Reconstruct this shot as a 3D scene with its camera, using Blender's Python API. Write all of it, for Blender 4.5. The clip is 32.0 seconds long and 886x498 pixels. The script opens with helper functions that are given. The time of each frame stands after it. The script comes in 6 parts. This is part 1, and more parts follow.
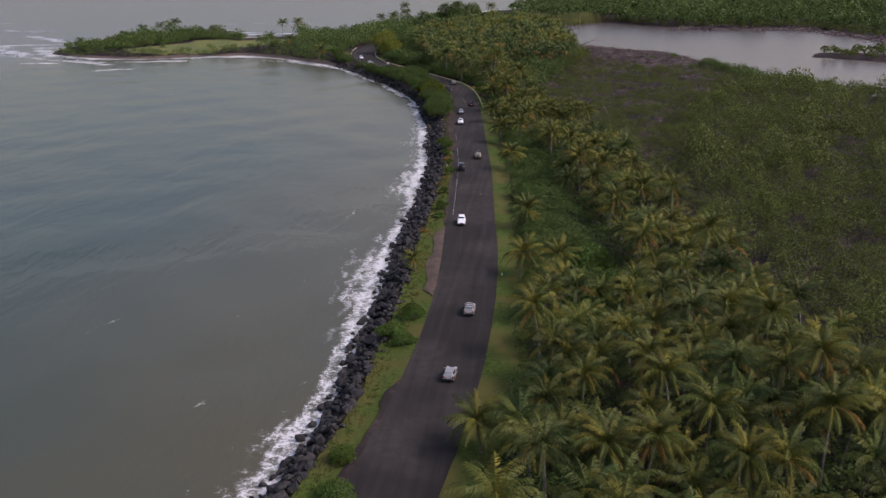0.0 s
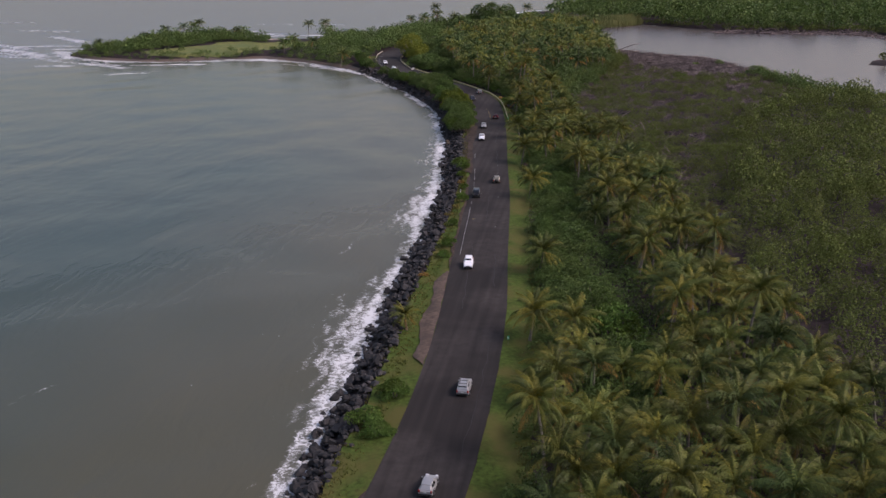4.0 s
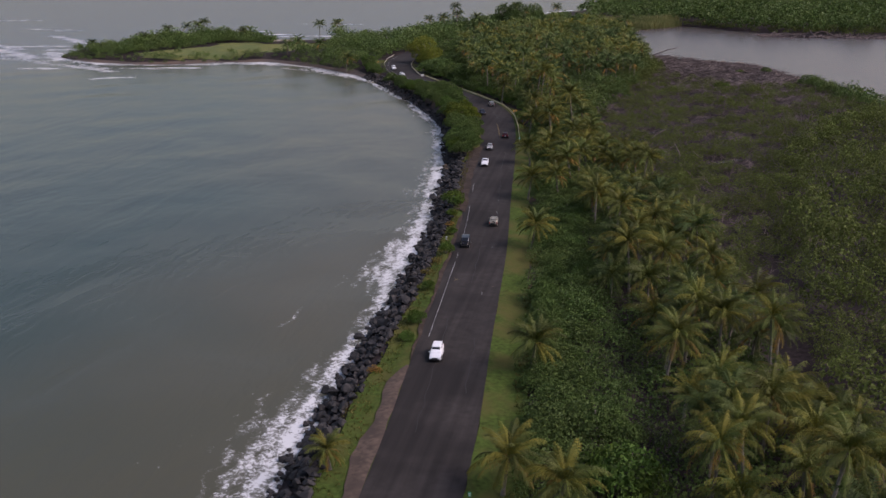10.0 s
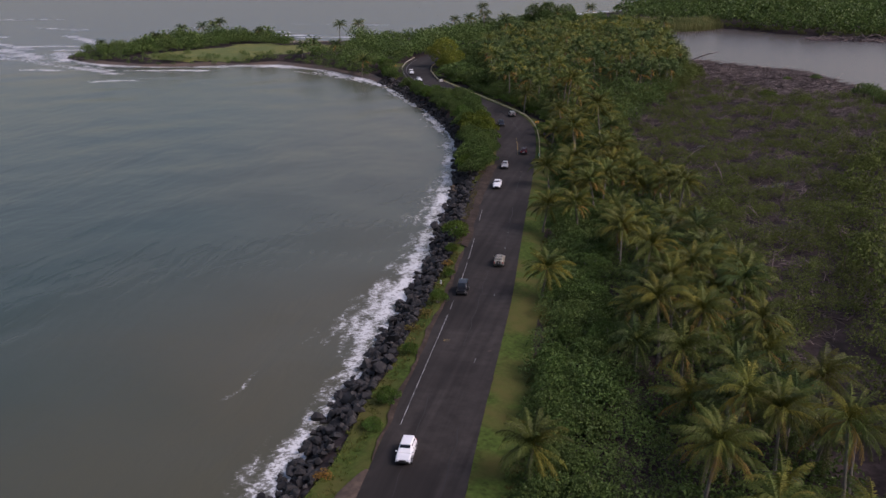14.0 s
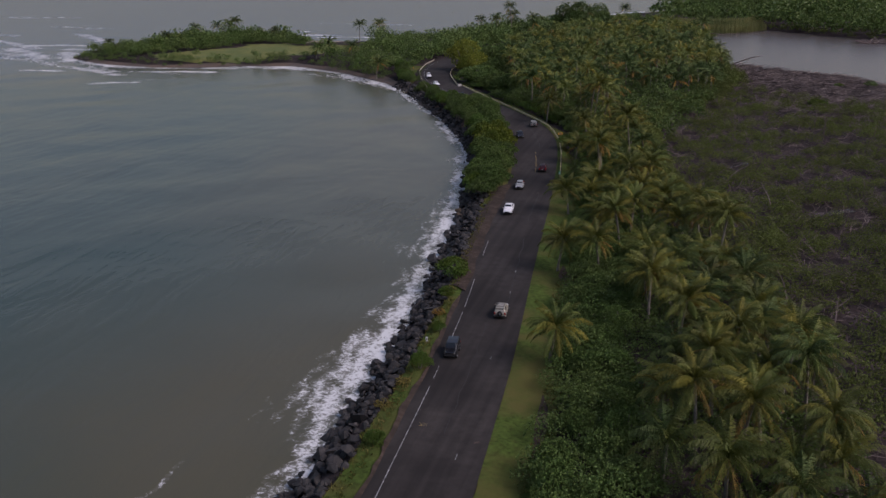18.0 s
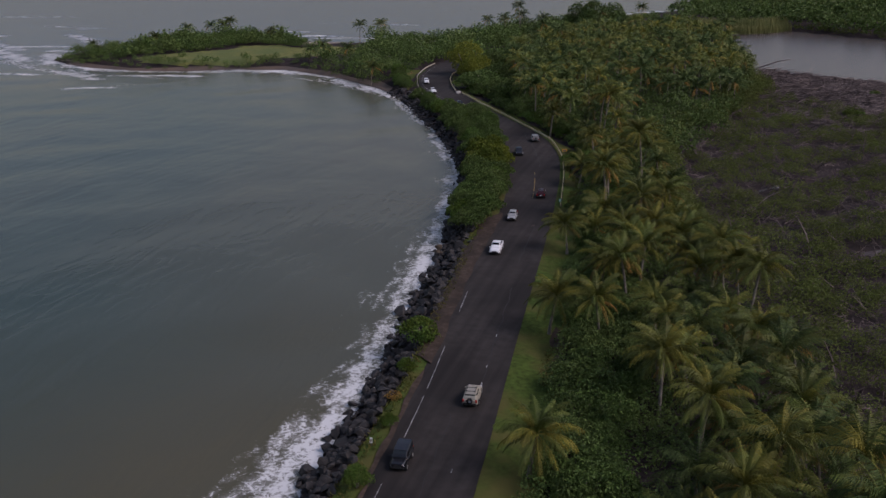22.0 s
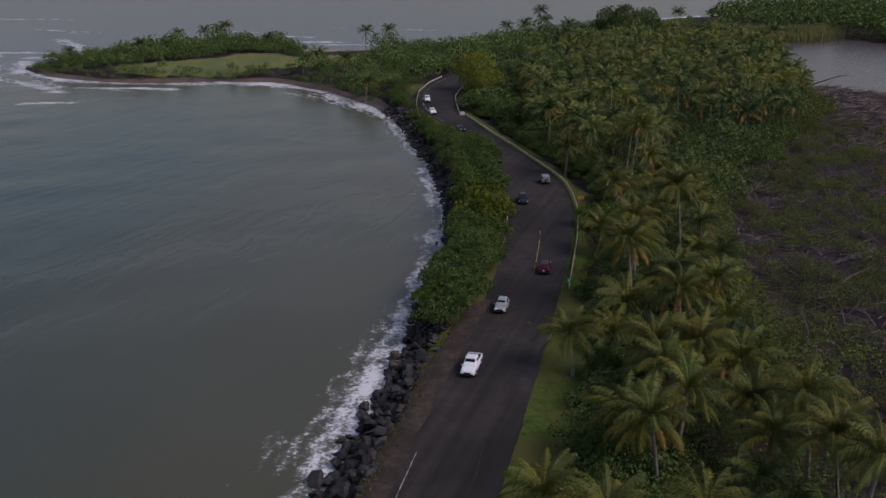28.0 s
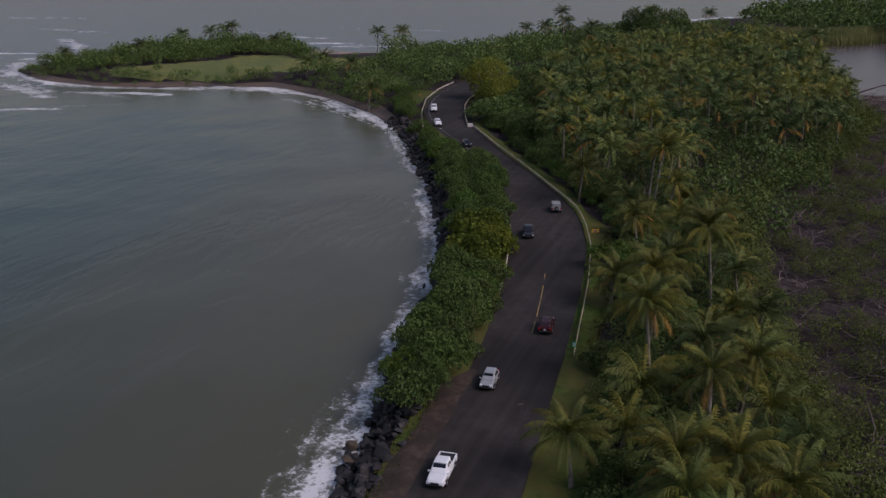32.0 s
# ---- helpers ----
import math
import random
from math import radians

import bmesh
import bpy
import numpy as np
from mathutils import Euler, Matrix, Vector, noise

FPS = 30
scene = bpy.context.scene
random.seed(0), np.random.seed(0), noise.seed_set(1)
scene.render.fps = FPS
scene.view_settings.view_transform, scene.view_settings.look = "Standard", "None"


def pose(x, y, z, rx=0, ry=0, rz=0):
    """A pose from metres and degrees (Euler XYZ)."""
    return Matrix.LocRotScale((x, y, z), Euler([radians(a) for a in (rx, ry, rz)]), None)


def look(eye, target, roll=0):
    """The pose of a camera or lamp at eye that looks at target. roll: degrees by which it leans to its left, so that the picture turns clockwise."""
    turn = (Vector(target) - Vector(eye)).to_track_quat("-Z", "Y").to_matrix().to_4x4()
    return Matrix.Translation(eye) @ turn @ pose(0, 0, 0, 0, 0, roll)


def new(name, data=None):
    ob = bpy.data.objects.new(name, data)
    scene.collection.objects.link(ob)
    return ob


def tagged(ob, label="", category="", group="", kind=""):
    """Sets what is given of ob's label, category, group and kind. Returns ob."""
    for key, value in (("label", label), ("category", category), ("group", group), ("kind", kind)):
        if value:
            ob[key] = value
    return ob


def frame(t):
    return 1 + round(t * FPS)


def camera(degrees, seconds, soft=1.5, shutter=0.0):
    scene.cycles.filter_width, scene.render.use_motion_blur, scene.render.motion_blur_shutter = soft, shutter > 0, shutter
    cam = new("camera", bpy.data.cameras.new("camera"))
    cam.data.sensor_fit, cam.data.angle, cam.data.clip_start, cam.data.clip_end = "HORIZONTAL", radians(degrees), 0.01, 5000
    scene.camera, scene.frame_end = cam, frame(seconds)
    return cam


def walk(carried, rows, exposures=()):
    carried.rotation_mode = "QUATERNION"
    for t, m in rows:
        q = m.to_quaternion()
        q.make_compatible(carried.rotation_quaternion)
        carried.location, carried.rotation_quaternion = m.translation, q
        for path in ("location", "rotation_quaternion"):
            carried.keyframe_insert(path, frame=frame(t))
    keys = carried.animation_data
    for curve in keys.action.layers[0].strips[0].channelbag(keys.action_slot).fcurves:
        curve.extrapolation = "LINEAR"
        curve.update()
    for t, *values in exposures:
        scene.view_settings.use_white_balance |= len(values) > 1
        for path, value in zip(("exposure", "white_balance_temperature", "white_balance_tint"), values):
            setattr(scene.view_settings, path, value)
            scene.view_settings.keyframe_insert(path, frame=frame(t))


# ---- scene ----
EXPOSURES = [(0, 0.68, 6330, 32), (9, 0.56, 6280, 32), (14, 0.4, 6230, 32), (17, 0.28, 6180, 31), (19, 0.08, 6130, 30), (25, 0.0, 6080, 30), (32, -0.06, 6080, 30)]
cam = camera(50.0, 32.0)
PATH = [
    (0, (-3.35, -5.67, 64.73), (-15.82, 102.10, 29.72), -0.62),
    (0.5, (-2.91, -1.97, 64.76), (-15.99, 105.73, 29.75), -0.56),
    (1, (-2.41, 1.84, 64.85), (-16.14, 109.45, 29.83), -0.59),
    (1.5, (-1.94, 5.77, 64.90), (-16.21, 113.30, 29.86), -0.59),
    (2, (-1.44, 9.67, 64.87), (-16.15, 117.15, 29.81), -0.56),
    (2.5, (-1.01, 13.61, 64.87), (-16.31, 120.99, 29.75), -0.53),
    (3, (-0.60, 17.59, 64.79), (-16.58, 124.86, 29.69), -0.49),
    (3.5, (-0.25, 21.63, 64.71), (-16.96, 128.79, 29.59), -0.56),
    (5.5, (0.89, 38.01, 64.10), (-16.62, 145.04, 29.00), -0.53),
    (6, (1.15, 42.24, 63.76), (-16.36, 149.27, 28.66), -0.55),
    (6.5, (1.44, 46.58, 63.41), (-16.19, 153.59, 28.31), -0.53),
    (7, (1.66, 50.87, 63.10), (-16.37, 157.82, 28.01), -0.51),
    (7.5, (1.87, 55.13, 62.92), (-16.68, 161.98, 27.76), -0.47),
    (8, (2.19, 59.38, 62.72), (-16.94, 166.12, 27.54), -0.49),
    (8.5, (2.53, 63.63, 62.57), (-17.20, 170.25, 27.37), -0.46),
    (9, (2.80, 67.77, 62.41), (-17.43, 174.29, 27.19), -0.47),
    (9.5, (3.01, 71.83, 62.20), (-17.70, 178.25, 26.97), -0.47),
    (10, (3.15, 75.97, 62.00), (-18.06, 182.29, 26.76), -0.44),
    (10.5, (3.27, 80.24, 61.84), (-18.42, 186.46, 26.58), -0.44),
    (11, (3.32, 84.57, 61.61), (-18.75, 190.70, 26.32), -0.41),
    (11.5, (3.37, 88.89, 61.30), (-19.11, 194.93, 26.03), -0.40),
    (12, (3.37, 93.10, 60.98), (-19.57, 199.06, 25.70), -0.40),
    (12.5, (3.44, 97.23, 60.65), (-20.08, 203.06, 25.38), -0.42),
    (13, (3.55, 101.30, 60.29), (-20.58, 207.00, 25.07), -0.42),
    (13.5, (3.64, 105.29, 60.02), (-21.09, 210.85, 24.79), -0.38),
    (14, (3.66, 109.17, 59.74), (-21.61, 214.62, 24.56), -0.37),
    (14.5, (3.66, 113.03, 59.49), (-22.33, 218.32, 24.33), -0.39),
    (16.5, (3.21, 128.56, 58.25), (-25.40, 233.16, 23.08), -0.39),
    (17, (3.03, 132.67, 57.82), (-25.89, 237.19, 22.66), -0.35),
    (17.5, (2.87, 136.69, 57.43), (-26.24, 241.16, 22.31), -0.34),
    (18, (2.76, 140.48, 57.09), (-26.36, 244.95, 21.96), -0.27),
    (18.5, (2.62, 144.20, 56.79), (-26.47, 248.68, 21.67), -0.19),
    (19, (2.45, 148.10, 56.56), (-26.88, 252.50, 21.42), -0.26),
    (19.5, (2.21, 152.04, 56.42), (-27.41, 256.35, 21.23), -0.25),
    (20, (2.12, 156.02, 56.18), (-27.82, 260.23, 20.96), -0.26),
    (20.5, (1.98, 160.04, 55.93), (-28.27, 264.16, 20.70), -0.25),
    (21, (1.81, 164.18, 55.81), (-28.78, 268.19, 20.57), -0.25),
    (21.5, (1.56, 168.42, 55.68), (-29.32, 272.35, 20.43), -0.33),
    (22, (1.28, 172.80, 55.50), (-29.78, 276.67, 20.22), -0.32),
    (22.5, (1.04, 177.29, 55.39), (-30.42, 281.03, 20.10), -0.39),
    (23, (0.65, 181.76, 55.24), (-31.24, 285.38, 19.97), -0.36),
    (23.5, (0.24, 186.25, 55.05), (-32.09, 289.72, 19.78), -0.29),
    (24, (-0.22, 190.76, 54.86), (-32.89, 294.13, 19.63), -0.31),
    (24.5, (-0.76, 195.30, 54.67), (-33.70, 298.61, 19.48), -0.27),
    (25, (-1.30, 199.86, 54.41), (-34.46, 303.11, 19.27), -0.24),
    (25.5, (-1.76, 204.38, 54.29), (-35.19, 307.55, 19.16), -0.27),
    (27.5, (-3.92, 221.10, 53.80), (-38.16, 324.01, 18.67), -0.18),
    (28, (-4.45, 225.21, 53.58), (-39.01, 328.01, 18.47), -0.23),
    (28.5, (-4.92, 229.16, 53.31), (-39.87, 331.84, 18.22), -0.24),
    (29, (-5.44, 232.90, 53.04), (-40.65, 335.51, 17.99), -0.19),
    (29.5, (-5.93, 236.36, 52.84), (-41.40, 338.86, 17.78), -0.12),
    (30, (-6.32, 239.54, 52.76), (-42.04, 341.95, 17.66), -0.10),
    (30.5, (-6.54, 242.51, 52.80), (-42.61, 344.78, 17.66), -0.13),
    (31, (-6.59, 245.53, 52.94), (-43.15, 347.61, 17.72), -0.16),
    (31.5, (-6.86, 248.75, 52.76), (-43.86, 350.66, 17.53), -0.15),
    (32, (-7.22, 252.03, 52.53), (-44.72, 353.75, 17.31), -0.14),
]
walk(cam, [(t, look(e, g, r)) for t, e, g, r in PATH], EXPOSURES)

# ---- sky and light: soft, overcast daylight ----
world = bpy.data.worlds.new("overcast_sky")
scene.world = world
world.use_nodes = True
wn = world.node_tree
sky = wn.nodes.new("ShaderNodeTexSky")
sky.sky_type = "NISHITA"
sky.sun_disc = False
sky.sun_elevation, sky.sun_rotation = radians(38), radians(75)
sky.dust_density, sky.air_density = 2.7, 1.6
wn.links.new(sky.outputs[0], wn.nodes["Background"].inputs[0])
wn.nodes["Background"].inputs[1].default_value = 0.092
sun = new("sun", bpy.data.lights.new("sun", "SUN"))
sun.data.energy, sun.data.angle, sun.data.color = 1.75, radians(24), (1.0, 0.965, 0.91)
sun.matrix_world = look((0, 0, 0), (-0.62, 0.17, -0.62))

# ---- plan of the coast: x to the right, y along the road, in plan units of 1.14 m ----
UNIT = 1.14
FULL_SIZE = []  # things built in metres, only set down in plan units
SHORE = [(-75.9, -140.9), (-53.0, -57.4), (-40.7, 26.7), (-34.5, 61.4), (-32.5, 83.3), (-30.9, 92.5), (-30.3, 108.2), (-30.6, 135.4), (-31.6, 154.0), (-32.2, 178.2), (-32.6, 202.6),
         (-33.7, 222.8), (-35.1, 245.1), (-38.0, 266.7), (-40.9, 289.9), (-43.7, 305.5), (-46.9, 320.0), (-52.9, 346.6), (-61.7, 369.0), (-73.4, 393.5),
         (-83.7, 412.7), (-98.7, 440.7), (-113.3, 460.0), (-136.7, 480.6), (-165.1, 497.7), (-188.8, 493.4), (-201.8, 485.8), (-223.9, 479.6), (-252.2, 485.1), (-278.7, 501.5)]
BACK = [(-286.8, 516.5), (-278.2, 550.8), (-257.5, 586.2), (-235.2, 602.0), (-215.2, 600.9), (-201.5, 576.9), (-181.7, 588.2), (-160.1, 601.3), (-140.7, 609.9), (-125.3, 614.8), (-115.7, 638.4),
        (-102.5, 681.0), (-85.7, 738.3), (-65.5, 796.6), (0, 900), (160, 1150), (900, 2000), (3000, 4400)]
COAST = [(-700, -1500), (-400, -600), (-150, -260)] + SHORE + BACK + [(4400, 4400), (4400, -4400), (-700, -4400)]
ROAD_R = [(-34.5, -89.4), (-26.3, -19.2), (-19.6, 30.0), (-15.6, 60.8), (-13.3, 79.1), (-11.3, 101.6), (-10.9, 120.0), (-11.0, 138.7), (-12.0, 161.1), (-13.8, 178.7), (-15.4, 200.1), (-17.2, 223.9),
          (-19.3, 242.3), (-21.4, 262.0), (-23.6, 284.9), (-26.2, 309.0), (-28.4, 326.9), (-30.9, 344.9), (-33.8, 359.3), (-37.5, 370.9), (-41.9, 379.6),
          (-52.4, 395.8), (-61.6, 409.6), (-75.1, 432.2), (-86.3, 456.6), (-92.1, 474.4), (-95.6, 492.6), (-94.7, 513.2), (-88.1, 540.5), (-75.0, 580.0), (-60.2, 623.2), (-41.1, 673.7), (-24.8, 711.3), (-7.3, 768.3)]
ROAD_L = [(-44.8, -88.0), (-36.5, -17.6), (-29.8, 31.5), (-25.4, 62.2), (-23.0, 80.5), (-21.2, 101.7), (-20.4, 121.6), (-20.6, 140.5), (-21.6, 158.3), (-23.1, 176.7), (-24.4, 195.7), (-25.8, 217.1),
          (-27.7, 238.4), (-30.0, 256.9), (-32.5, 277.7), (-34.4, 302.8), (-36.1, 316.8), (-38.2, 329.1), (-41.0, 343.0), (-46.0, 361.1), (-52.8, 380.4),
          (-65.3, 403.3), (-76.0, 418.3), (-88.0, 435.5), (-96.8, 452.3), (-103.6, 474.2), (-106.6, 498.5), (-104.8, 521.2), (-97.7, 549.6), (-83.6, 590.0), (-68.7, 630.7), (-49.4, 681.1), (-33.1, 718.8), (-15.5, 775.7)]
LAGOON = [(-9.4, 690.5), (-3.7, 678.1), (-0.6, 641.8), (2.6, 607.6), (5.9, 568.4), (11.0, 529.6), (29.4, 525.0), (52.7, 512.0), (62.1, 484.6), (76.4, 440.8), (85.5, 401.4), (102.1, 385.1), (121.6, 362.4), (163.6, 331.7), (217.5, 303.5),
          (315.2, 267.5), (402.5, 324.7), (401.4, 454.4), (284.5, 445.6), (157.6, 471.1), (124.4, 492.6), (133.8, 515.5), (191.3, 508.7), (208.1, 559.6), (162.8, 660.6), (119.0, 661.1), (82.1, 666.8), (61.0, 685.6), (44.8, 703.7), (30.2, 713.2), (21.4, 700.0), (7.1, 687.3)]
ROAD_Z = 3.12


def resample(line, step):
    p = np.array(line, float)
    seg = np.linalg.norm(np.diff(p, axis=0), axis=1)
    s = np.concatenate(([0], np.cumsum(seg)))
    t = np.linspace(0, s[-1], max(2, int(s[-1] / step) + 1))
    return np.stack([np.interp(t, s, p[:, i]) for i in range(p.shape[1])], 1)


def smooth(line, step, rounds=3):
    p = resample(line, step)
    for _ in range(rounds):
        p[1:-1] = 0.25 * p[:-2] + 0.5 * p[1:-1] + 0.25 * p[2:]
    return p


def dist(points, line):
    """Distance from points to a polyline, and the side: positive to its right."""
    best = np.full(len(points), 1e18)
    side = np.zeros(len(points))
    for a, b in zip(line[:-1], line[1:]):
        ab, ap = b - a, points - a
        u = np.clip((ap @ ab) / max(ab @ ab, 1e-9), 0, 1)
        q = ap - u[:, None] * ab
        d2 = (q * q).sum(1)
        near = d2 < best
        best[near] = d2[near]
        side[near] = (ab[1] * ap[:, 0] - ab[0] * ap[:, 1])[near]
    return np.sqrt(best), np.where(side >= 0, 1.0, -1.0)


def inside(points, poly):
    p = np.array(poly, float)
    x, y = points[:, 0], points[:, 1]
    hit = np.zeros(len(points), bool)
    for (x0, y0), (x1, y1) in zip(p, np.roll(p, -1, 0)):
        c = (y0 > y) != (y1 > y)
        hit ^= c & (x < x0 + (y - y0) / (y1 - y0 + 1e-12) * (x1 - x0))
    return hit


def ss(a, b, v):
    u = np.clip((v - a) / (b - a), 0, 1)
    return u * u * (3 - 2 * u)


coast_line = np.array(COAST + COAST[:1], float)
lagoon_line = np.array(LAGOON + LAGOON[:1], float)
road_r, road_l = smooth(ROAD_R, 4), smooth(ROAD_L, 4)
road_mid = smooth([((a[0] + b[0]) / 2, (a[1] + b[1]) / 2) for a, b in zip(ROAD_R, ROAD_L)], 4)
shore_line = smooth(SHORE, 3, 2)


def wobble(x, y, size, seed=0.0):
    return (np.sin(x / size + 1.7 * np.sin(y / size * 0.8 + seed)) + np.sin(y / size * 1.13 + 2.1 * np.sin(x / size * 0.7 + seed * 2))) * 0.5


def height(points):
    """The ground's height at points (n, 2)."""
    p = np.asarray(points, float)
    x, y = p[:, 0], p[:, 1]
    d, _ = dist(p, coast_line)
    land = inside(p, COAST)
    d = np.where(land, d, -d)
    rock = 1 - ss(378.3, 436.3, y)
    slope = 5.0 * rock + 16.0 * (1 - rock)
    h = np.where(d > 0, 2.95 * ss(-0.2 * slope, slope, d) - 0.35, np.maximum(-5, -0.05 + 0.35 * d))
    dr, side = dist(p, road_mid)
    away = np.where(side > 0, dr - 5, 0)
    low = ss(9, 30, away) * (1 - ss(387, 436, y - 0.85 * (x + 45)))
    low = np.maximum(low, ss(95, 140, away))
    h = np.where(d > 0, h * (1 - low) + low * (0.75 + 0.25 * wobble(x, y, 6)), h)
    bump = 0.3 * wobble(x, y, 9, 1.0) * ss(8, 16, dr) * (d > 6)
    h = np.where(dr < 7.5, np.maximum(h, 0) * ss(5.6, 7.5, dr) + (ROAD_Z - 0.12) * (1 - ss(5.6, 7.5, dr)), h + bump)
    dl, _ = dist(p, lagoon_line)
    h = np.where(inside(p, LAGOON), 0.3 - np.minimum(2, 0.25 * dl), np.where(dl < 6, np.minimum(h, 0.3 + 0.12 * dl), h))
    return h


def mesh_from(name, verts, faces, material=None, smooth_faces=False, slots=None):
    me = bpy.data.meshes.new(name)
    verts = np.asarray(verts, np.float32)
    faces = np.asarray(faces, np.int32)
    me.vertices.add(len(verts))
    me.vertices.foreach_set("co", verts.ravel())
    n = faces.shape[1]
    me.loops.add(faces.size)
    me.loops.foreach_set("vertex_index", faces.ravel())
    me.polygons.add(len(faces))
    me.polygons.foreach_set("loop_start", np.arange(0, faces.size, n, dtype=np.int32))
    me.polygons.foreach_set("use_smooth", np.full(len(faces), smooth_faces))
    for m in (material if isinstance(material, (list, tuple)) else [material]):
        if m:
            me.materials.append(m)
    if slots is not None:
        me.polygons.foreach_set("material_index", np.asarray(slots, np.int32))
    me.update(calc_edges=True)
    me.validate()
    return me


def grid_faces(rows, cols):
    i = np.arange(rows * cols).reshape(rows, cols)
    return np.stack([i[:-1, :-1], i[:-1, 1:], i[1:, 1:], i[1:, :-1]], -1).reshape(-1, 4)


def ribbon(left, right, z, cols=5, drape=0.0):
    """A sheet between two lines with the same number of points; z None: laid on the ground."""
    u = np.linspace(0, 1, cols)[None, :, None]
    p = left[:, None, :] * (1 - u) + right[:, None, :] * u
    flat = p.reshape(-1, 2)
    zz = height(flat) + drape if z is None else np.full(len(flat), z)
    return np.column_stack([flat, zz]), grid_faces(len(left), cols)


def axis(*spans):
    out = []
    for a, b, step in spans:
        out.append(np.arange(a, b, step))
    return np.concatenate(out + [[spans[-1][1]]])

# ---- materials ----
def material(name, color, rough=0.8, spread=0.15, scale=1.0, bump=0.0, bump_scale=8.0, second=None, second_scale=0.15, metal=0.0, island=0.0, obj=0.0, spec=0.3, translucent=0.0):
    """A surface with colour variation at two sizes, fine relief, and change from piece to piece."""
    m = bpy.data.materials.new(name)
    m.use_nodes = True
    nt = m.node_tree
    nodes, links = nt.nodes, nt.links
    b = nodes["Principled BSDF"]
    b.inputs["Roughness"].default_value = rough
    b.inputs["Metallic"].default_value = metal
    b.inputs["Specular IOR Level"].default_value = spec
    geo = nodes.new("ShaderNodeNewGeometry")
    n1 = nodes.new("ShaderNodeTexNoise")
    n1.inputs["Scale"].default_value, n1.inputs["Detail"].default_value = scale, 6
    n2 = nodes.new("ShaderNodeTexNoise")
    n2.inputs["Scale"].default_value, n2.inputs["Detail"].default_value = second_scale, 3
    links.new(geo.outputs["Position"], n1.inputs["Vector"])
    links.new(geo.outputs["Position"], n2.inputs["Vector"])
    r1 = nodes.new("ShaderNodeValToRGB")
    c = Vector(color)
    r1.color_ramp.elements[0].position, r1.color_ramp.elements[1].position = 0.3, 0.7
    r1.color_ramp.elements[0].color = (*(c * (1 - spread)), 1)
    r1.color_ramp.elements[1].color = (*(c * (1 + spread)), 1)
    links.new(n1.outputs["Fac"], r1.inputs["Fac"])
    mix = nodes.new("ShaderNodeMixRGB")
    links.new(r1.outputs[0], mix.inputs[1])
    mix.inputs[2].default_value = (*(second or tuple(c * 0.8)), 1)
    ramp2 = nodes.new("ShaderNodeValToRGB")
    ramp2.color_ramp.elements[0].position, ramp2.color_ramp.elements[1].position = 0.42, 0.62
    links.new(n2.outputs["Fac"], ramp2.inputs["Fac"])
    links.new(ramp2.outputs[0], mix.inputs[0])
    out = mix.outputs[0]
    for amount, node, socket in ((island, geo, "Random Per Island"), (obj, nodes.new("ShaderNodeObjectInfo"), "Random")):
        if amount:
            mr = nodes.new("ShaderNodeMapRange")
            mr.inputs["To Min"].default_value, mr.inputs["To Max"].default_value = 1 - amount, 1 + amount
            links.new(node.outputs[socket], mr.inputs["Value"])
            mul = nodes.new("ShaderNodeVectorMath")
            mul.operation = "SCALE"
            links.new(out, mul.inputs[0])
            links.new(mr.outputs[0], mul.inputs["Scale"])
            out = mul.outputs[0]
    links.new(out, b.inputs["Base Color"])
    if bump:
        nb = nodes.new("ShaderNodeTexNoise")
        nb.inputs["Scale"].default_value, nb.inputs["Detail"].default_value = bump_scale, 5
        links.new(geo.outputs["Position"], nb.inputs["Vector"])
        bn = nodes.new("ShaderNodeBump")
        bn.inputs["Strength"].default_value, bn.inputs["Distance"].default_value = 0.6, bump
        links.new(nb.outputs["Fac"], bn.inputs["Height"])
        links.new(bn.outputs[0], b.inputs["Normal"])
    if translucent:
        tr = nodes.new("ShaderNodeBsdfTranslucent")
        links.new(out, tr.inputs["Color"])
        ms = nodes.new("ShaderNodeMixShader")
        ms.inputs[0].default_value = translucent
        links.new(b.outputs[0], ms.inputs[1])
        links.new(tr.outputs[0], ms.inputs[2])
        links.new(ms.outputs[0], nodes["Material Output"].inputs["Surface"])
    return m


asphalt = material("worn asphalt", (0.036, 0.031, 0.0275), 0.9, 0.2, 0.7, 0.004, 60, (0.022, 0.019, 0.017), 0.07, spec=0.15)
nt = asphalt.node_tree
base_in = nt.nodes["Principled BSDF"].inputs["Base Color"]
plain = base_in.links[0].from_socket
place, stretch, streak = nt.nodes.new("ShaderNodeNewGeometry"), nt.nodes.new("ShaderNodeMapping"), nt.nodes.new("ShaderNodeTexNoise")
stretch.inputs["Scale"].default_value, stretch.inputs["Rotation"].default_value = (1.0, 0.035, 1.0), (0, 0, radians(-5))
streak.inputs["Scale"].default_value, streak.inputs["Detail"].default_value = 0.9, 4
ramp, tint = nt.nodes.new("ShaderNodeMapRange"), nt.nodes.new("ShaderNodeVectorMath")
ramp.inputs["From Min"].default_value, ramp.inputs["From Max"].default_value, ramp.inputs["To Min"].default_value, ramp.inputs["To Max"].default_value = 0.3, 0.7, 0.78, 1.28
tint.operation = "SCALE"
nt.links.new(place.outputs["Position"], stretch.inputs["Vector"])
nt.links.new(stretch.outputs[0], streak.inputs["Vector"])
nt.links.new(streak.outputs["Fac"], ramp.inputs["Value"])
nt.links.new(plain, tint.inputs[0])
nt.links.new(ramp.outputs[0], tint.inputs["Scale"])
nt.links.new(tint.outputs[0], base_in)
